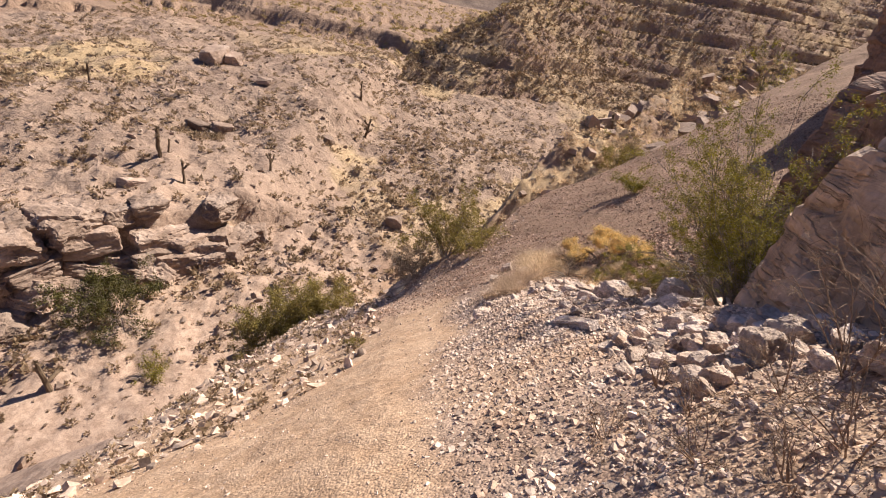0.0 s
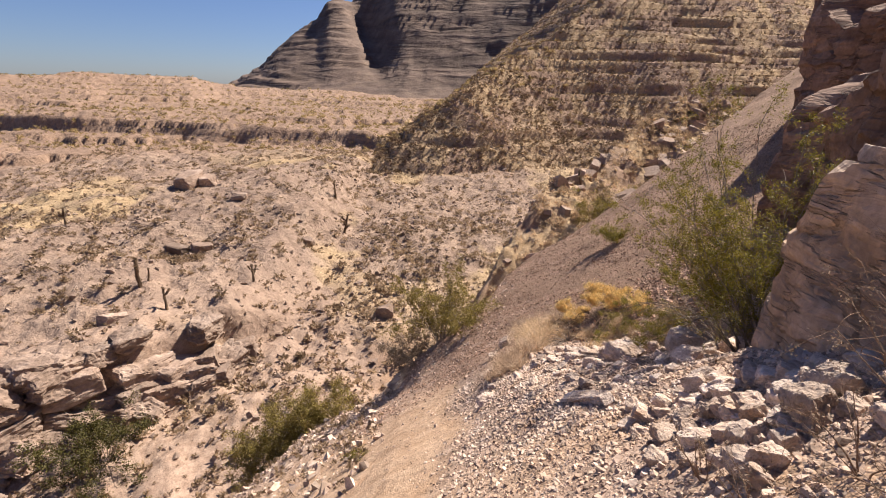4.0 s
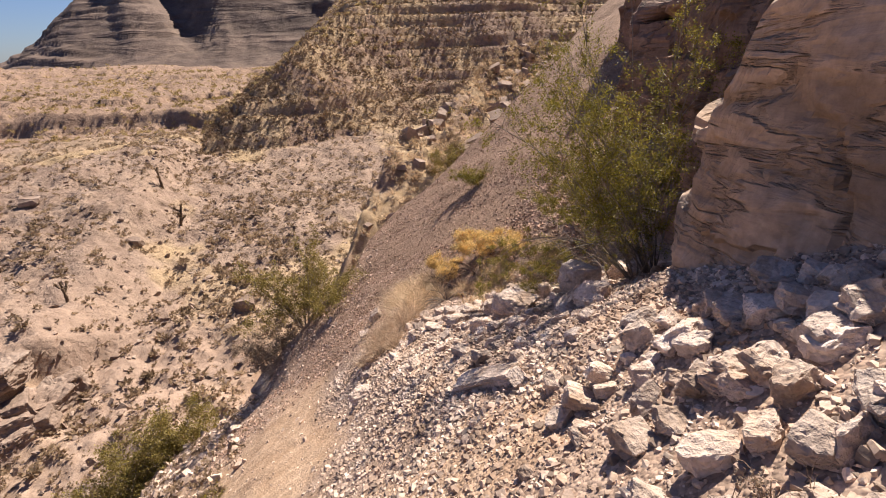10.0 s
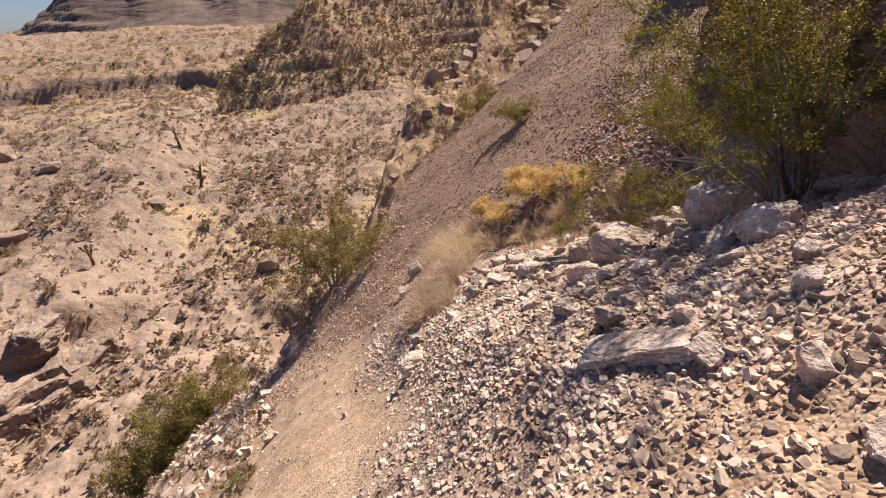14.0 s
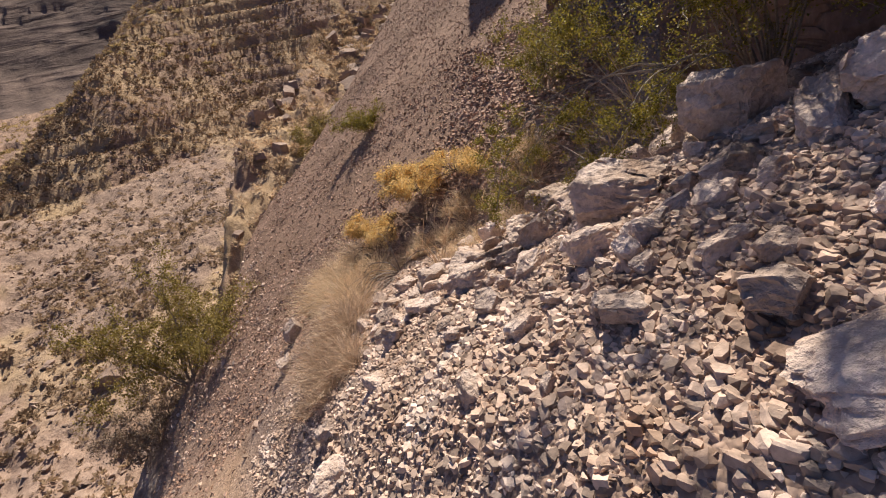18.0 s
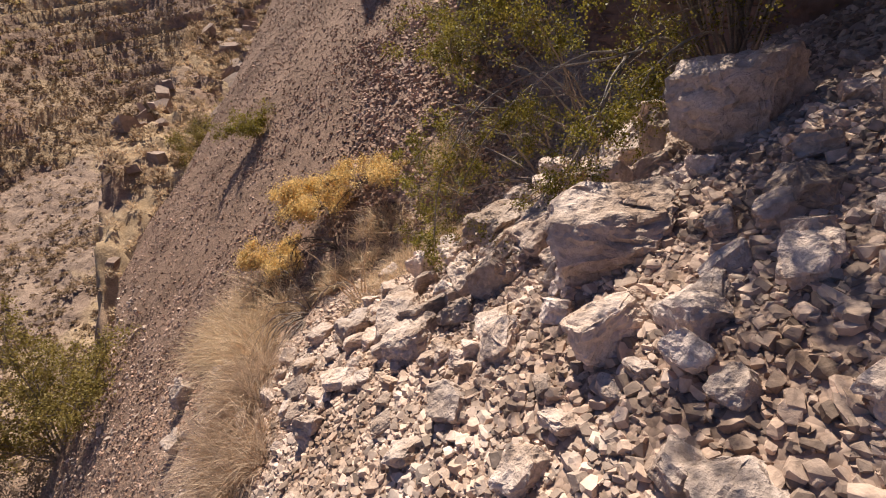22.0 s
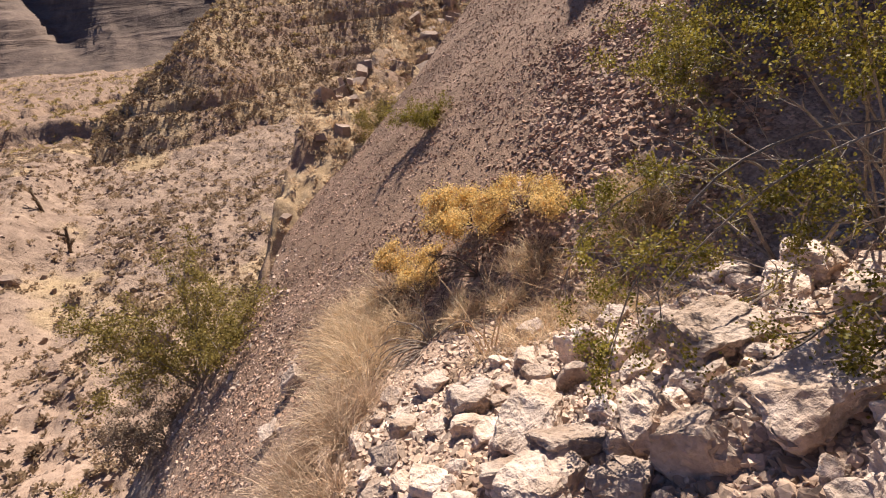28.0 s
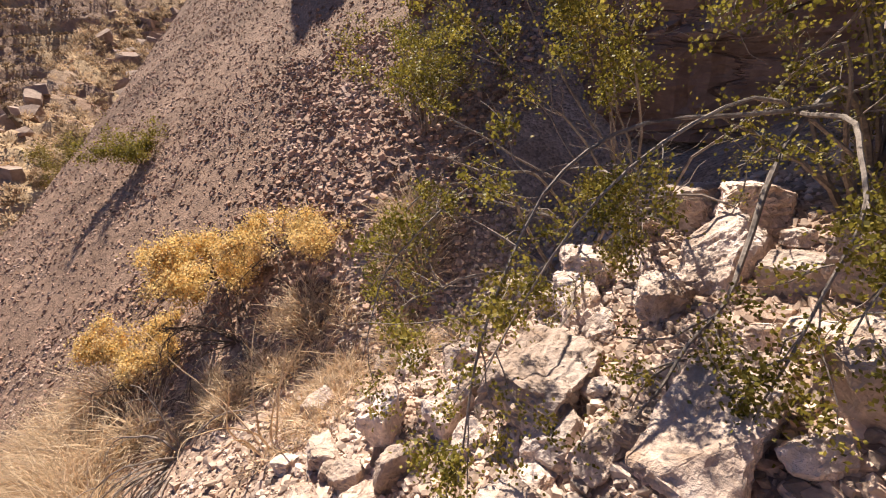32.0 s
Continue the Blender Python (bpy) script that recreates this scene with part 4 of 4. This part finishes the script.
# creosote by the cliff
bush("creosote_bush", on(5.95, 7.4, -0.1), 3.1, 0.75, 41, "tall olive-green creosote bush growing at the foot of the cliff", stems=18, twigs=17, leaves=58000, leaf=0.02, bare=0.25, thick=0.012, lean=(-0.36, 0.03, 0), droop=0.08, reach=0.62, category="bush")
bush("creosote_bush", on(6.2, 8.4, -0.1), 2.2, 0.6, 42, "open olive creosote bush with bare grey stems leaning over the rocks", stems=9, twigs=9, leaves=10000, leaf=0.018, thick=0.009, lean=(-0.48, 0.02, 0), droop=0.06, bare=0.6, reach=0.42, shell=0.42)
low = bush("creosote_bush", on(5.75, 7.5, -0.05), 0.9, 0.8, 43, "low creosote bush with crooked bare branches over white rocks", stems=6, twigs=5, leaves=2500, leaf=0.014, thick=0.016, lean=(-0.3, 0.35, 0), droop=0.12, up=0.9, bare=0.6, reach=0.7)
boughs(low, [[(5.7, 7.5, -3.2), (5.45, 7.68, -2.82), (5.2, 7.84, -2.94), (4.93, 7.91, -3.17), (4.71, 7.93, -3.31), (4.52, 8.01, -3.44), (4.36, 8.1, -3.56)]], 430, 0.016, 900, 0.014, 0.75)
boughs(low, [[(5.2, 7.84, -2.94), (4.9, 7.7, -2.85), (4.6, 7.74, -3.0), (4.42, 7.8, -3.25), (4.28, 7.86, -3.42)],
             [(5.6, 7.4, -3.3), (5.2, 7.9, -2.8), (4.75, 8.2, -2.9), (4.45, 8.4, -3.2), (4.24, 8.54, -3.55)],
             [(5.6, 7.35, -3.3), (5.1, 7.3, -2.75), (4.75, 7.45, -2.8), (4.55, 7.6, -3.0), (4.4, 7.72, -3.25)],
             [(5.3, 7.75, -2.9), (4.9, 8.3, -2.85), (4.45, 8.45, -3.0), (4.1, 8.48, -3.3), (3.95, 8.46, -3.6)],
             [(5.6, 7.3, -3.3), (5.2, 7.4, -2.9), (4.85, 7.55, -2.95), (4.65, 7.65, -3.15)]], 431, 0.009, 2000)
high = bush("creosote_bush", on(5.9, 8.75, -0.05), 1.1, 1.1, 53, "creosote bush with long bare branches hanging over the rocks", stems=7, twigs=7, leaves=3000, leaf=0.016, thick=0.016, lean=(-0.2, 0.1, -0.1), droop=0.2, up=0.7)
boughs(high, [[(5.9, 8.75, -3.7), (5.5, 8.8, -3.3), (5.0, 8.75, -3.1), (4.7, 8.9, -3.2), (4.4, 9.0, -3.35), (4.24, 9.0, -3.62)],
              [(5.9, 8.75, -3.7), (5.6, 9.1, -3.4), (5.3, 9.3, -3.3), (5.0, 9.4, -3.5), (4.85, 9.4, -3.8)],
              [(5.9, 8.75, -3.7), (5.4, 8.5, -3.2), (5.0, 8.35, -3.1), (4.75, 8.25, -3.3)]], 531, 0.008, 1800)
boughs(high, [[(5.9, 8.8, -3.7), (6.07, 9.71, -3.64), (5.6, 9.5, -3.6)]], 532, 0.01, 200)
bush("creosote_bush", on(6.9, 10.35, -0.05), 0.95, 0.4, 44, "thin pale green shrub at the edge of the scree", stems=11, twigs=9, leaves=12000, leaf=0.018, thick=0.008)
# along the outer edge of the track
bush("creosote_bush", on(1.75, 17.1, -0.2), 2.3, 1.6, 45, "half-bare creosote bush on the outer edge of the track", stems=14, twigs=10, leaves=26000, leaf=0.046, thick=0.02, lean=(0.1, 0, 0), leafy=M_LEAF_PALE)
bush("grey_shrub", on(0.75, 17.5, -0.2), 1.5, 1.3, 46, "dead grey brush beside a green bush", stems=14, twigs=9, leaves=14000, leaf=0.042, leafy=M_STRAW_GREY, thick=0.014, category="shrub")
for k, (x, y, h, w) in enumerate([(-3.3, 20.2, 2.0, 1.5), (-4.2, 20.0, 2.2, 1.7), (-5.1, 19.6, 2.3, 1.8), (-6.0, 19.3, 2.4, 1.8), (-4.6, 21.0, 2.0, 1.6)]):
    bush("creosote_bush", on(x, y, -0.2), h, w, 47 + 7 * k, "wide olive creosote bush below the edge of the track", stems=13, twigs=10, leaves=15000, leaf=0.065, thick=0.025, leafy=M_LEAF_PALE, group="bushes below the track")
# up the scree
bush("creosote_bush", on(7.3, 16.15, 0.0), 0.62, 0.35, 49, "small dark green shrub growing on the scree", stems=9, twigs=7, leaves=6000, leaf=0.03, thick=0.01, lean=(-0.3, -0.2, 0))
bush("creosote_bush", on(15.2, 29.8, -0.1), 2.0, 1.6, 50, "round olive shrub on the bank above the scree", leafy=M_LEAF_PALE, stems=11, twigs=8, leaves=9000, leaf=0.06, thick=0.02)
bush("creosote_bush", on(10.6, 26.4, -0.1), 1.6, 1.5, 51, "olive shrub on the bank above the scree", leafy=M_LEAF_PALE, stems=11, twigs=8, leaves=8000, leaf=0.055, thick=0.02)

# yellow arching shrub; the hollow under it is darkened by the colour of its dead twigs
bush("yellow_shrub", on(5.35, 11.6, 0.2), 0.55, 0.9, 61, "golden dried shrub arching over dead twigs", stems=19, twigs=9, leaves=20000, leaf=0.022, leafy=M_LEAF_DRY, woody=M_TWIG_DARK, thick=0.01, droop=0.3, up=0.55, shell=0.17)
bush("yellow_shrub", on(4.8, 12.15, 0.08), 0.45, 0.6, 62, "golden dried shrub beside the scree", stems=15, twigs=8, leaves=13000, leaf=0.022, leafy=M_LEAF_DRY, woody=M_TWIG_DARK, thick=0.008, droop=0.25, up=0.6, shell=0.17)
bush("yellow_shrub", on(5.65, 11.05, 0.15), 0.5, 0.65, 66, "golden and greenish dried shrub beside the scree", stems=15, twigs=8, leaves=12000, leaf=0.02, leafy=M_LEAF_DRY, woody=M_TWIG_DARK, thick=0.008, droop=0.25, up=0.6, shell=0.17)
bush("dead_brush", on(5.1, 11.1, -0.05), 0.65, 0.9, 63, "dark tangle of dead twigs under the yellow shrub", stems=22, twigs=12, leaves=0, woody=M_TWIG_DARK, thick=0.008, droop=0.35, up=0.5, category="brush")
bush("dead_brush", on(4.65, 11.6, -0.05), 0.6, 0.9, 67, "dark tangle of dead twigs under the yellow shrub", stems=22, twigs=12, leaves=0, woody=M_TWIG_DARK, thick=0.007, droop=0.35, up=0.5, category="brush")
bush("dead_brush", on(4.25, 10.7, -0.05), 0.8, 0.9, 64, "bleached dead stems sprawling down the bank", stems=26, twigs=7, leaves=0, woody=M_TWIG, thick=0.009, droop=0.5, up=0.35, lean=(-0.5, -0.3, 0), category="brush")
bush("dead_stalks", on(4.4, 10.02, -0.02), 0.75, 0.5, 65, "a few bare pale stalks standing in dry grass", stems=7, twigs=1, leaves=0, woody=M_STRAW, thick=0.007, droop=0.05, category="stalks")
for k, (x, y, h, w, n) in enumerate([(3.85, 11.6, 0.7, 0.9, 1300), (3.95, 12.2, 0.75, 1.0, 1400), (3.65, 11.1, 0.55, 0.8, 900), (4.15, 12.8, 0.6, 0.9, 900)]):
    grass("dry_grass", on(x, y), h, w, 70 + k, "straw-coloured clump of dry grass at the edge of the bench", n, group="dry grass on the bench", lean=(-0.25, -0.1, 0))
for k, (x, y, h, w, n) in enumerate([(2.9, 10.1, 0.6, 0.7, 1100), (3.2, 10.5, 0.6, 0.7, 900), (2.75, 9.6, 0.45, 0.6, 800)]):
    grass("dry_brush", on(x, y), h, w, 170 + k, "pinkish brown clump of fine dry brush at the rim", n, M_BRUSH, "dry brush on the rim", (-0.2, 0, 0), 0.0024, "brush")
for k, (x, y, h, w, n) in enumerate([(4.75, 10.5, 0.28, 0.8, 900), (5.0, 9.9, 0.25, 0.7, 700), (5.3, 10.5, 0.3, 0.7, 800), (6.05, 10.0, 0.5, 0.5, 800), (4.6, 9.9, 0.2, 0.6, 500), (5.4, 9.6, 0.3, 0.7, 700), (4.5, 10.9, 0.3, 0.7, 800)]):
    grass("dry_grass", on(x, y), h, w, 80 + k, "low dry grass among pale stones", n, group="low dry grass", mat=M_STRAW)

# dead brown shrubs at the start, beside the cliff
for k, (x, y, h, w) in enumerate([(2.09, 3.0, 0.24, 0.4), (2.48, 3.0, 0.26, 0.4), (2.3, 2.6, 0.3, 0.5), (2.84, 2.92, 0.35, 0.5), (2.62, 2.34, 0.42, 0.5), (2.4, 2.25, 0.3, 0.4), (3.1, 2.95, 0.75, 0.7), (3.15, 2.68, 0.7, 0.6), (2.75, 2.0, 0.5, 0.5), (2.55, 3.45, 0.22, 0.3)]):
    bush("dead_brush", on(x, y, -0.03), h, w, 90 + k, "brown dead brush in the shade of the cliff", stems=13, twigs=7, leaves=700, leaf=0.01, leafy=M_STRAW_GREY, woody=M_TWIG_BROWN, thick=0.0045, droop=0.1, group="brown brush by the cliff", category="brush")
bush("green_tuft", on(-0.32, 9.83, 0), 0.3, 0.25, 99, "small dark green tuft on the gravel", stems=10, twigs=3, leaves=900, leaf=0.02, thick=0.004, category="tuft")

# farther plants on the valley floor
bush("dark_shrub", on(-16.5, 23.7, -0.2), 3.2, 2.8, 101, "dense dark olive shrub under the rock ledge", stems=13, twigs=9, leaves=16000, leaf=0.09, thick=0.03, leafy=M_LEAF_DARK)
bush("small_shrub", on(-12.2, 20.0, -0.1), 1.2, 0.9, 102, "small yellowish green shrub on pale rock", stems=9, twigs=7, leaves=2500, leaf=0.07, thick=0.015)


def yucca(at, tall, seed, label, arms=2, lean=(0, 0)):
    """A shaggy trunk with stub arms, each under a head of stiff leaves."""
    rng = random.Random(seed)
    root = thing("yucca", at, label, "yucca", "yuccas on the valley floor")
    lines = [wander(rng, at, (lean[0], lean[1], 1), tall, 7, 0.07)]
    for k in range(arms):
        lines.append(wander(rng, lines[0][rng.randint(2, 5)], (rng.gauss(0, 0.8), rng.gauss(0, 0.8), 0.9), tall * rng.uniform(0.25, 0.5), 5, 0.15))
    for n, line in enumerate(lines):
        v, f = tube(line, tall * (0.07 if n == 0 else 0.05), tall * 0.045, 7)
        v = [p + Vector((rng.gauss(0, 1), rng.gauss(0, 1), 0)) * tall * 0.008 for p in v]
        link("trunk" if n == 0 else "arm", v, f, M_YUCCA, root)
        lv, lf = [], []
        for k in range(70):
            d = Vector((rng.gauss(0, 1), rng.gauss(0, 1), rng.gauss(0.5, 0.8))).normalized() * tall * rng.uniform(0.08, 0.15)
            s = d.orthogonal().normalized() * tall * 0.012
            o = len(lv)
            lv += [line[-1] - s, line[-1] + s, line[-1] + d]
            lf.append([o, o + 1, o + 2])
        link("leaf_head", np.array(lv), np.array(lf), M_SHRUB, root)
    return root


for k, (x, y, h, arms) in enumerate([(-22.0, 38.9, 2.6, 1), (-21.8, 39.8, 1.3, 0), (-18.3, 35.6, 1.8, 1), (-13.9, 41.9, 1.6, 3), (-9.1, 63.2, 2.6, 3), (-11.8, 72.9, 2.6, 2), (-16.4, 18.2, 2.0, 2), (11.0, 30.9, 1.6, 2), (-39.8, 56.5, 2.0, 1)]):
    yucca(on(x, y, -0.1), h, 120 + k, "shaggy brown yucca standing on the valley floor", arms)

# ---- single rocks ----
LIME = "pale limestone block broken from the cliff"
SLAB, WHITE = "big pale limestone slab leaning in the rubble", "white boulder fallen at the foot of the cliff"
SINGLE = [
    (3.95, 7.42, 1.05, 0.75, 0.55, -58, SLAB), (4.62, 7.15, 0.85, 0.75, 0.8, -20, "upright pale limestone boulder with a rough face"),
    (5.0, 7.55, 0.5, 0.42, 0.62, 40, "rounded yellowish boulder behind the slabs"), (2.9, 6.0, 1.2, 0.7, 0.2, -54, "long pale limestone slab half sunk in the rubble"),
    (4.3, 7.92, 0.85, 0.55, 0.36, -20, SLAB), (3.42, 7.25, 0.5, 0.42, 0.36, -35, LIME), (3.62, 7.85, 0.42, 0.32, 0.2, 25, LIME),
    (3.62, 8.45, 0.5, 0.4, 0.34, 15, LIME), (4.5, 9.18, 0.28, 0.22, 0.46, 5, "upright block of limestone"), (4.58, 8.86, 0.34, 0.28, 0.32, -25, LIME),
    (3.87, 7.02, 0.24, 0.2, 0.17, 10, LIME), (3.66, 6.97, 0.34, 0.2, 0.18, -50, LIME), (3.5, 6.98, 0.36, 0.24, 0.17, 5, LIME), (3.3, 6.98, 0.25, 0.2, 0.24, 60, LIME),
    (3.22, 6.86, 0.22, 0.18, 0.17, -15, LIME), (3.25, 7.4, 0.2, 0.16, 0.13, 35, LIME), (3.5, 8.1, 0.27, 0.2, 0.19, 70, LIME), (3.88, 9.98, 0.34, 0.28, 0.24, 12, LIME),
    (3.14, 8.2, 0.24, 0.17, 0.12, -40, LIME), (4.27, 9.22, 0.26, 0.22, 0.22, 80, LIME), (3.9, 8.84, 0.62, 0.44, 0.34, 12, LIME), (3.84, 8.52, 0.5, 0.34, 0.26, -28, LIME),
    (4.08, 8.32, 0.4, 0.34, 0.36, 48, LIME), (3.82, 8.22, 0.32, 0.25, 0.2, 20, LIME), (4.0, 8.12, 0.38, 0.3, 0.34, -65, LIME), (4.66, 8.46, 0.74, 0.5, 0.4, -10, "long white limestone block"),
    (5.5, 8.55, 0.6, 0.42, 0.28, 30, "big white limestone ledge block under bare branches"), (5.8, 8.62, 0.72, 0.5, 0.4, 15, "big white limestone boulder under bare branches"),
    (3.9, 9.4, 0.44, 0.34, 0.32, -18, LIME), (3.66, 9.44, 0.26, 0.2, 0.16, 40, LIME), (4.33, 8.19, 0.27, 0.2, 0.18, -30, LIME), (4.84, 8.88, 0.32, 0.24, 0.2, 15, LIME),
    (4.45, 8.72, 0.28, 0.24, 0.2, 55, LIME), (4.4, 8.34, 0.4, 0.3, 0.22, -5, LIME), (3.24, 9.5, 0.26, 0.2, 0.17, 30, LIME), (4.32, 8.98, 0.3, 0.24, 0.24, -50, LIME),
    (6.2, 8.15, 0.6, 0.44, 0.4, 35, LIME), (5.9, 7.85, 0.85, 0.6, 0.5, 10, "broad white limestone block under bare branches"), (5.48, 7.95, 0.65, 0.48, 0.38, -30, LIME), (5.2, 7.7, 0.44, 0.36, 0.3, 65, LIME),
    (5.28, 8.14, 0.55, 0.36, 0.32, -12, LIME), (4.48, 7.62, 0.4, 0.36, 0.42, 25, LIME), (5.17, 9.7, 0.32, 0.26, 0.22, 10, LIME), (5.1, 9.1, 0.34, 0.3, 0.22, 45, LIME),
    (2.69, 6.95, 0.17, 0.13, 0.12, 0, LIME), (2.88, 7.04, 0.17, 0.12, 0.1, 15, LIME), (3.25, 6.58, 0.4, 0.2, 0.18, -38, LIME), (3.69, 6.61, 0.36, 0.28, 0.2, 20, LIME),
    (3.21, 6.42, 0.28, 0.2, 0.16, -20, LIME), (3.04, 6.36, 0.22, 0.16, 0.14, 40, LIME), (3.92, 6.8, 0.38, 0.28, 0.24, 12, LIME), (2.25, 6.62, 0.18, 0.13, 0.11, 50, LIME),
    (3.31, 6.2, 0.3, 0.24, 0.2, 75, LIME), (4.2, 6.36, 0.6, 0.5, 0.48, -15, LIME), (4.1, 6.58, 0.62, 0.3, 0.26, 8, LIME), (3.74, 6.24, 0.4, 0.22, 0.18, -48, LIME),
    (3.4, 5.56, 0.3, 0.24, 0.2, 20, "reddish brown block among pale rubble"), (3.35, 4.88, 0.36, 0.3, 0.28, -25, "grey rounded rock in the rubble"),
    (2.13, 8.48, 0.5, 0.36, 0.28, 15, "pinkish rock at the rim of the bench"), (2.35, 9.05, 0.32, 0.26, 0.2, -35, "pinkish rock at the rim of the bench"),
    (3.35, 11.05, 0.4, 0.3, 0.3, 50, "pale rock beside dry grass"), (3.15, 12.3, 0.48, 0.4, 0.42, -10, "pale rock beside dry grass"), (2.75, 11.6, 0.4, 0.3, 0.3, 80, "pale rock on the rim"),
    (3.06, 3.5, 0.48, 0.42, 0.58, 20, WHITE), (3.33, 3.66, 0.5, 0.42, 0.5, -30, WHITE), (2.7, 3.26, 0.32, 0.26, 0.3, 10, WHITE), (3.32, 3.95, 0.36, 0.3, 0.28, 60, LIME),
    (3.08, 3.86, 0.32, 0.26, 0.24, 5, LIME), (2.88, 3.58, 0.28, 0.22, 0.2, -15, LIME), (2.87, 3.8, 0.32, 0.22, 0.2, 45, LIME), (2.7, 3.32, 0.26, 0.2, 0.18, 30, LIME),
    (2.64, 3.5, 0.26, 0.2, 0.17, -60, LIME), (2.88, 3.36, 0.32, 0.24, 0.22, 75, LIME), (3.5, 4.3, 0.36, 0.3, 0.26, -40, LIME), (3.15, 4.2, 0.26, 0.2, 0.18, 15, LIME),
]
for k, (x, y, a, b, c, turn, label) in enumerate(SINGLE):
    rng = random.Random(500 + k)
    flat = c < 0.24
    rock("limestone_rock", on(x, y, c * (0.12 if flat else 0.16)), tuple(v * (0.52 if y < 5 or a > 1.2 else 0.47 if a < 0.6 and y < 7.6 else 0.5 if a > 0.8 else 0.58 if y < 7.9 else 0.64) for v in (a, b, c)), 200 + k, label, turn=(rng.uniform(-9, 9) if flat else rng.uniform(-22, 22), rng.uniform(-9, 9) if flat else rng.uniform(-24, 14), turn), rough=0.085, n=13 + k % 6, lie=0.9 if flat else 0.5, fine=0.085 if max(a, b) > 0.45 else 0.13, group="limestone blocks")
rock("slab_rock", on(0.31, 16.6, 0.1), (1.0, 0.4, 0.32), 301, "tilted pale slab lying on the edge of the track", turn=(12, -30, 40), n=5)
rock("boulder", on(-2.1, 40.7, 0.3), (1.5, 1.25, 1.15), 302, "dark round boulder on the valley floor", M_ROCKY)
for k, (x, y, s) in enumerate([(-24.2, 49.9, 1.9), (-22.0, 50.4, 1.9), (-16.0, 31.1, 3.4), (-14.4, 32.6, 2.8), (-17.9, 28.9, 3.4), (-13.4, 31.5, 2.2), (-20.1, 27.2, 3.2), (-33.6, 74.2, 4.2), (-31.5, 75.5, 3.4), (-12.0, 54.9, 1.3), (-23.5, 66.1, 1.8), (-21.1, 33.5, 1.6)]):
    rock("boulder", on(x, y, s * 0.15), (s, s * 0.7, s * 0.55), 310 + k, "weathered brown boulder on the far bank", M_ROCKY, turn=(0, 8, 37 * k), group="far boulders")


def top_of(ob, x, y, reach=0.2):
    """The highest point of a mesh near a place in plan."""
    me = ob.data
    co = np.empty(len(me.vertices) * 3, np.float32)
    me.vertices.foreach_get("co", co)
    co = co.reshape(-1, 3)
    near = np.hypot(co[:, 0] - x, co[:, 1] - y) < reach
    return float(co[near, 2].max()) if near.any() else ground_z(x, y)


ledge = bpy.data.objects["cliff_near"]
rng = random.Random(66)
for k in range(34):
    f = rng.random()
    x, y = 4.3 - 0.9 * f + rng.uniform(0.1, 0.6), 5.0 - 2.4 * f + rng.uniform(-0.2, 0.2)
    s = rng.uniform(0.08, 0.3)
    rock("ledge_stone", (x, y, top_of(ledge, x, y) + s * 0.12), (s, s * 0.8, s * 0.5), 800 + k, fine=0.25, label="white sunlit stone lying on the cliff ledge", turn=(rng.uniform(-15, 15), rng.uniform(-15, 15), rng.uniform(0, 360)), group="stones on the ledge")
bush("dead_shrub", (4.0, 2.9, top_of(ledge, 4.0, 2.9) - 0.05), 0.9, 1.1, 151, "bare brown dead shrub hanging over the cliff ledge", stems=12, twigs=9, leaves=0, woody=M_TWIG, thick=0.009, droop=0.2, up=0.7, category="shrub")
bush("dead_shrub", (3.9, 1.6, top_of(ledge, 3.9, 1.6) - 0.05), 0.9, 1.0, 152, "bare brown dead shrub hanging over the cliff ledge", stems=12, twigs=9, leaves=500, leaf=0.015, woody=M_TWIG, thick=0.008, droop=0.25, up=0.7, category="shrub")

rng = random.Random(77)
for k in range(70):
    f = k / 69
    x, y = -24.0 + 10.5 * f, 21.5 + 12.0 * f
    x, y, s = x + rng.gauss(0, 0.7), y + rng.gauss(0, 0.7), rng.uniform(0.9, 3.2)
    rock("ledge_rock", on(x, y, s * 0.12), (s * 1.1, s * 0.7, s * 0.62), 700 + k, "weathered block of the broken rock ledge above the wash", M_ROCKY, turn=(rng.uniform(-14, 14), rng.uniform(-14, 14), 45 + rng.gauss(0, 25)), group="rock ledge", rough=0.11, n=9)


def medium_zone(x, y):
    return (0.25 + step(6.2, 7.8, y)) * (x < cliff_line(y) - 0.1 + 5 * (y > 6.3)) * step(2.3, 3.0, x - 0.05 * (y - 6)) * (1 - step(9.6, 10.4, y + 0.3 * (x - 4)))


def foot_zone(x, y):
    return (x < cliff_line(y) - 0.05) * step(2.4, 2.8, x) * (0.4 + 0.6 * step(2.7, 3.2, x))


shared = {}
loose = spots_in(220, 31, Zone(2.0, 6.2, 2.6, 10.4, medium_zone), 0.07, 0.19, 1.6).tolist() + spots_in(80, 32, Zone(2.4, 4.2, 2.9, 4.9, foot_zone), 0.07, 0.2, 1.3).tolist()
for k, (x, y, s) in enumerate(loose):
    rng = random.Random(900 + k)
    n = k % 20
    turn = (rng.uniform(-30, 30), rng.uniform(-30, 30), rng.uniform(0, 360))
    if n not in shared:
        shared[n] = rock("limestone_rock", (0, 0, 0), (1.15, 0.85, 0.65), 600 + n, "angular pale limestone rock in the rubble", rough=0.09, n=13 + n % 5, fine=0.17, group="loose rocks")
        ob = shared[n]
    else:
        ob = copy_thing(shared[n], Matrix())
    ob.matrix_basis = pose(*on(x, y, s * 0.2), *turn) @ Matrix.Scale(s, 4)
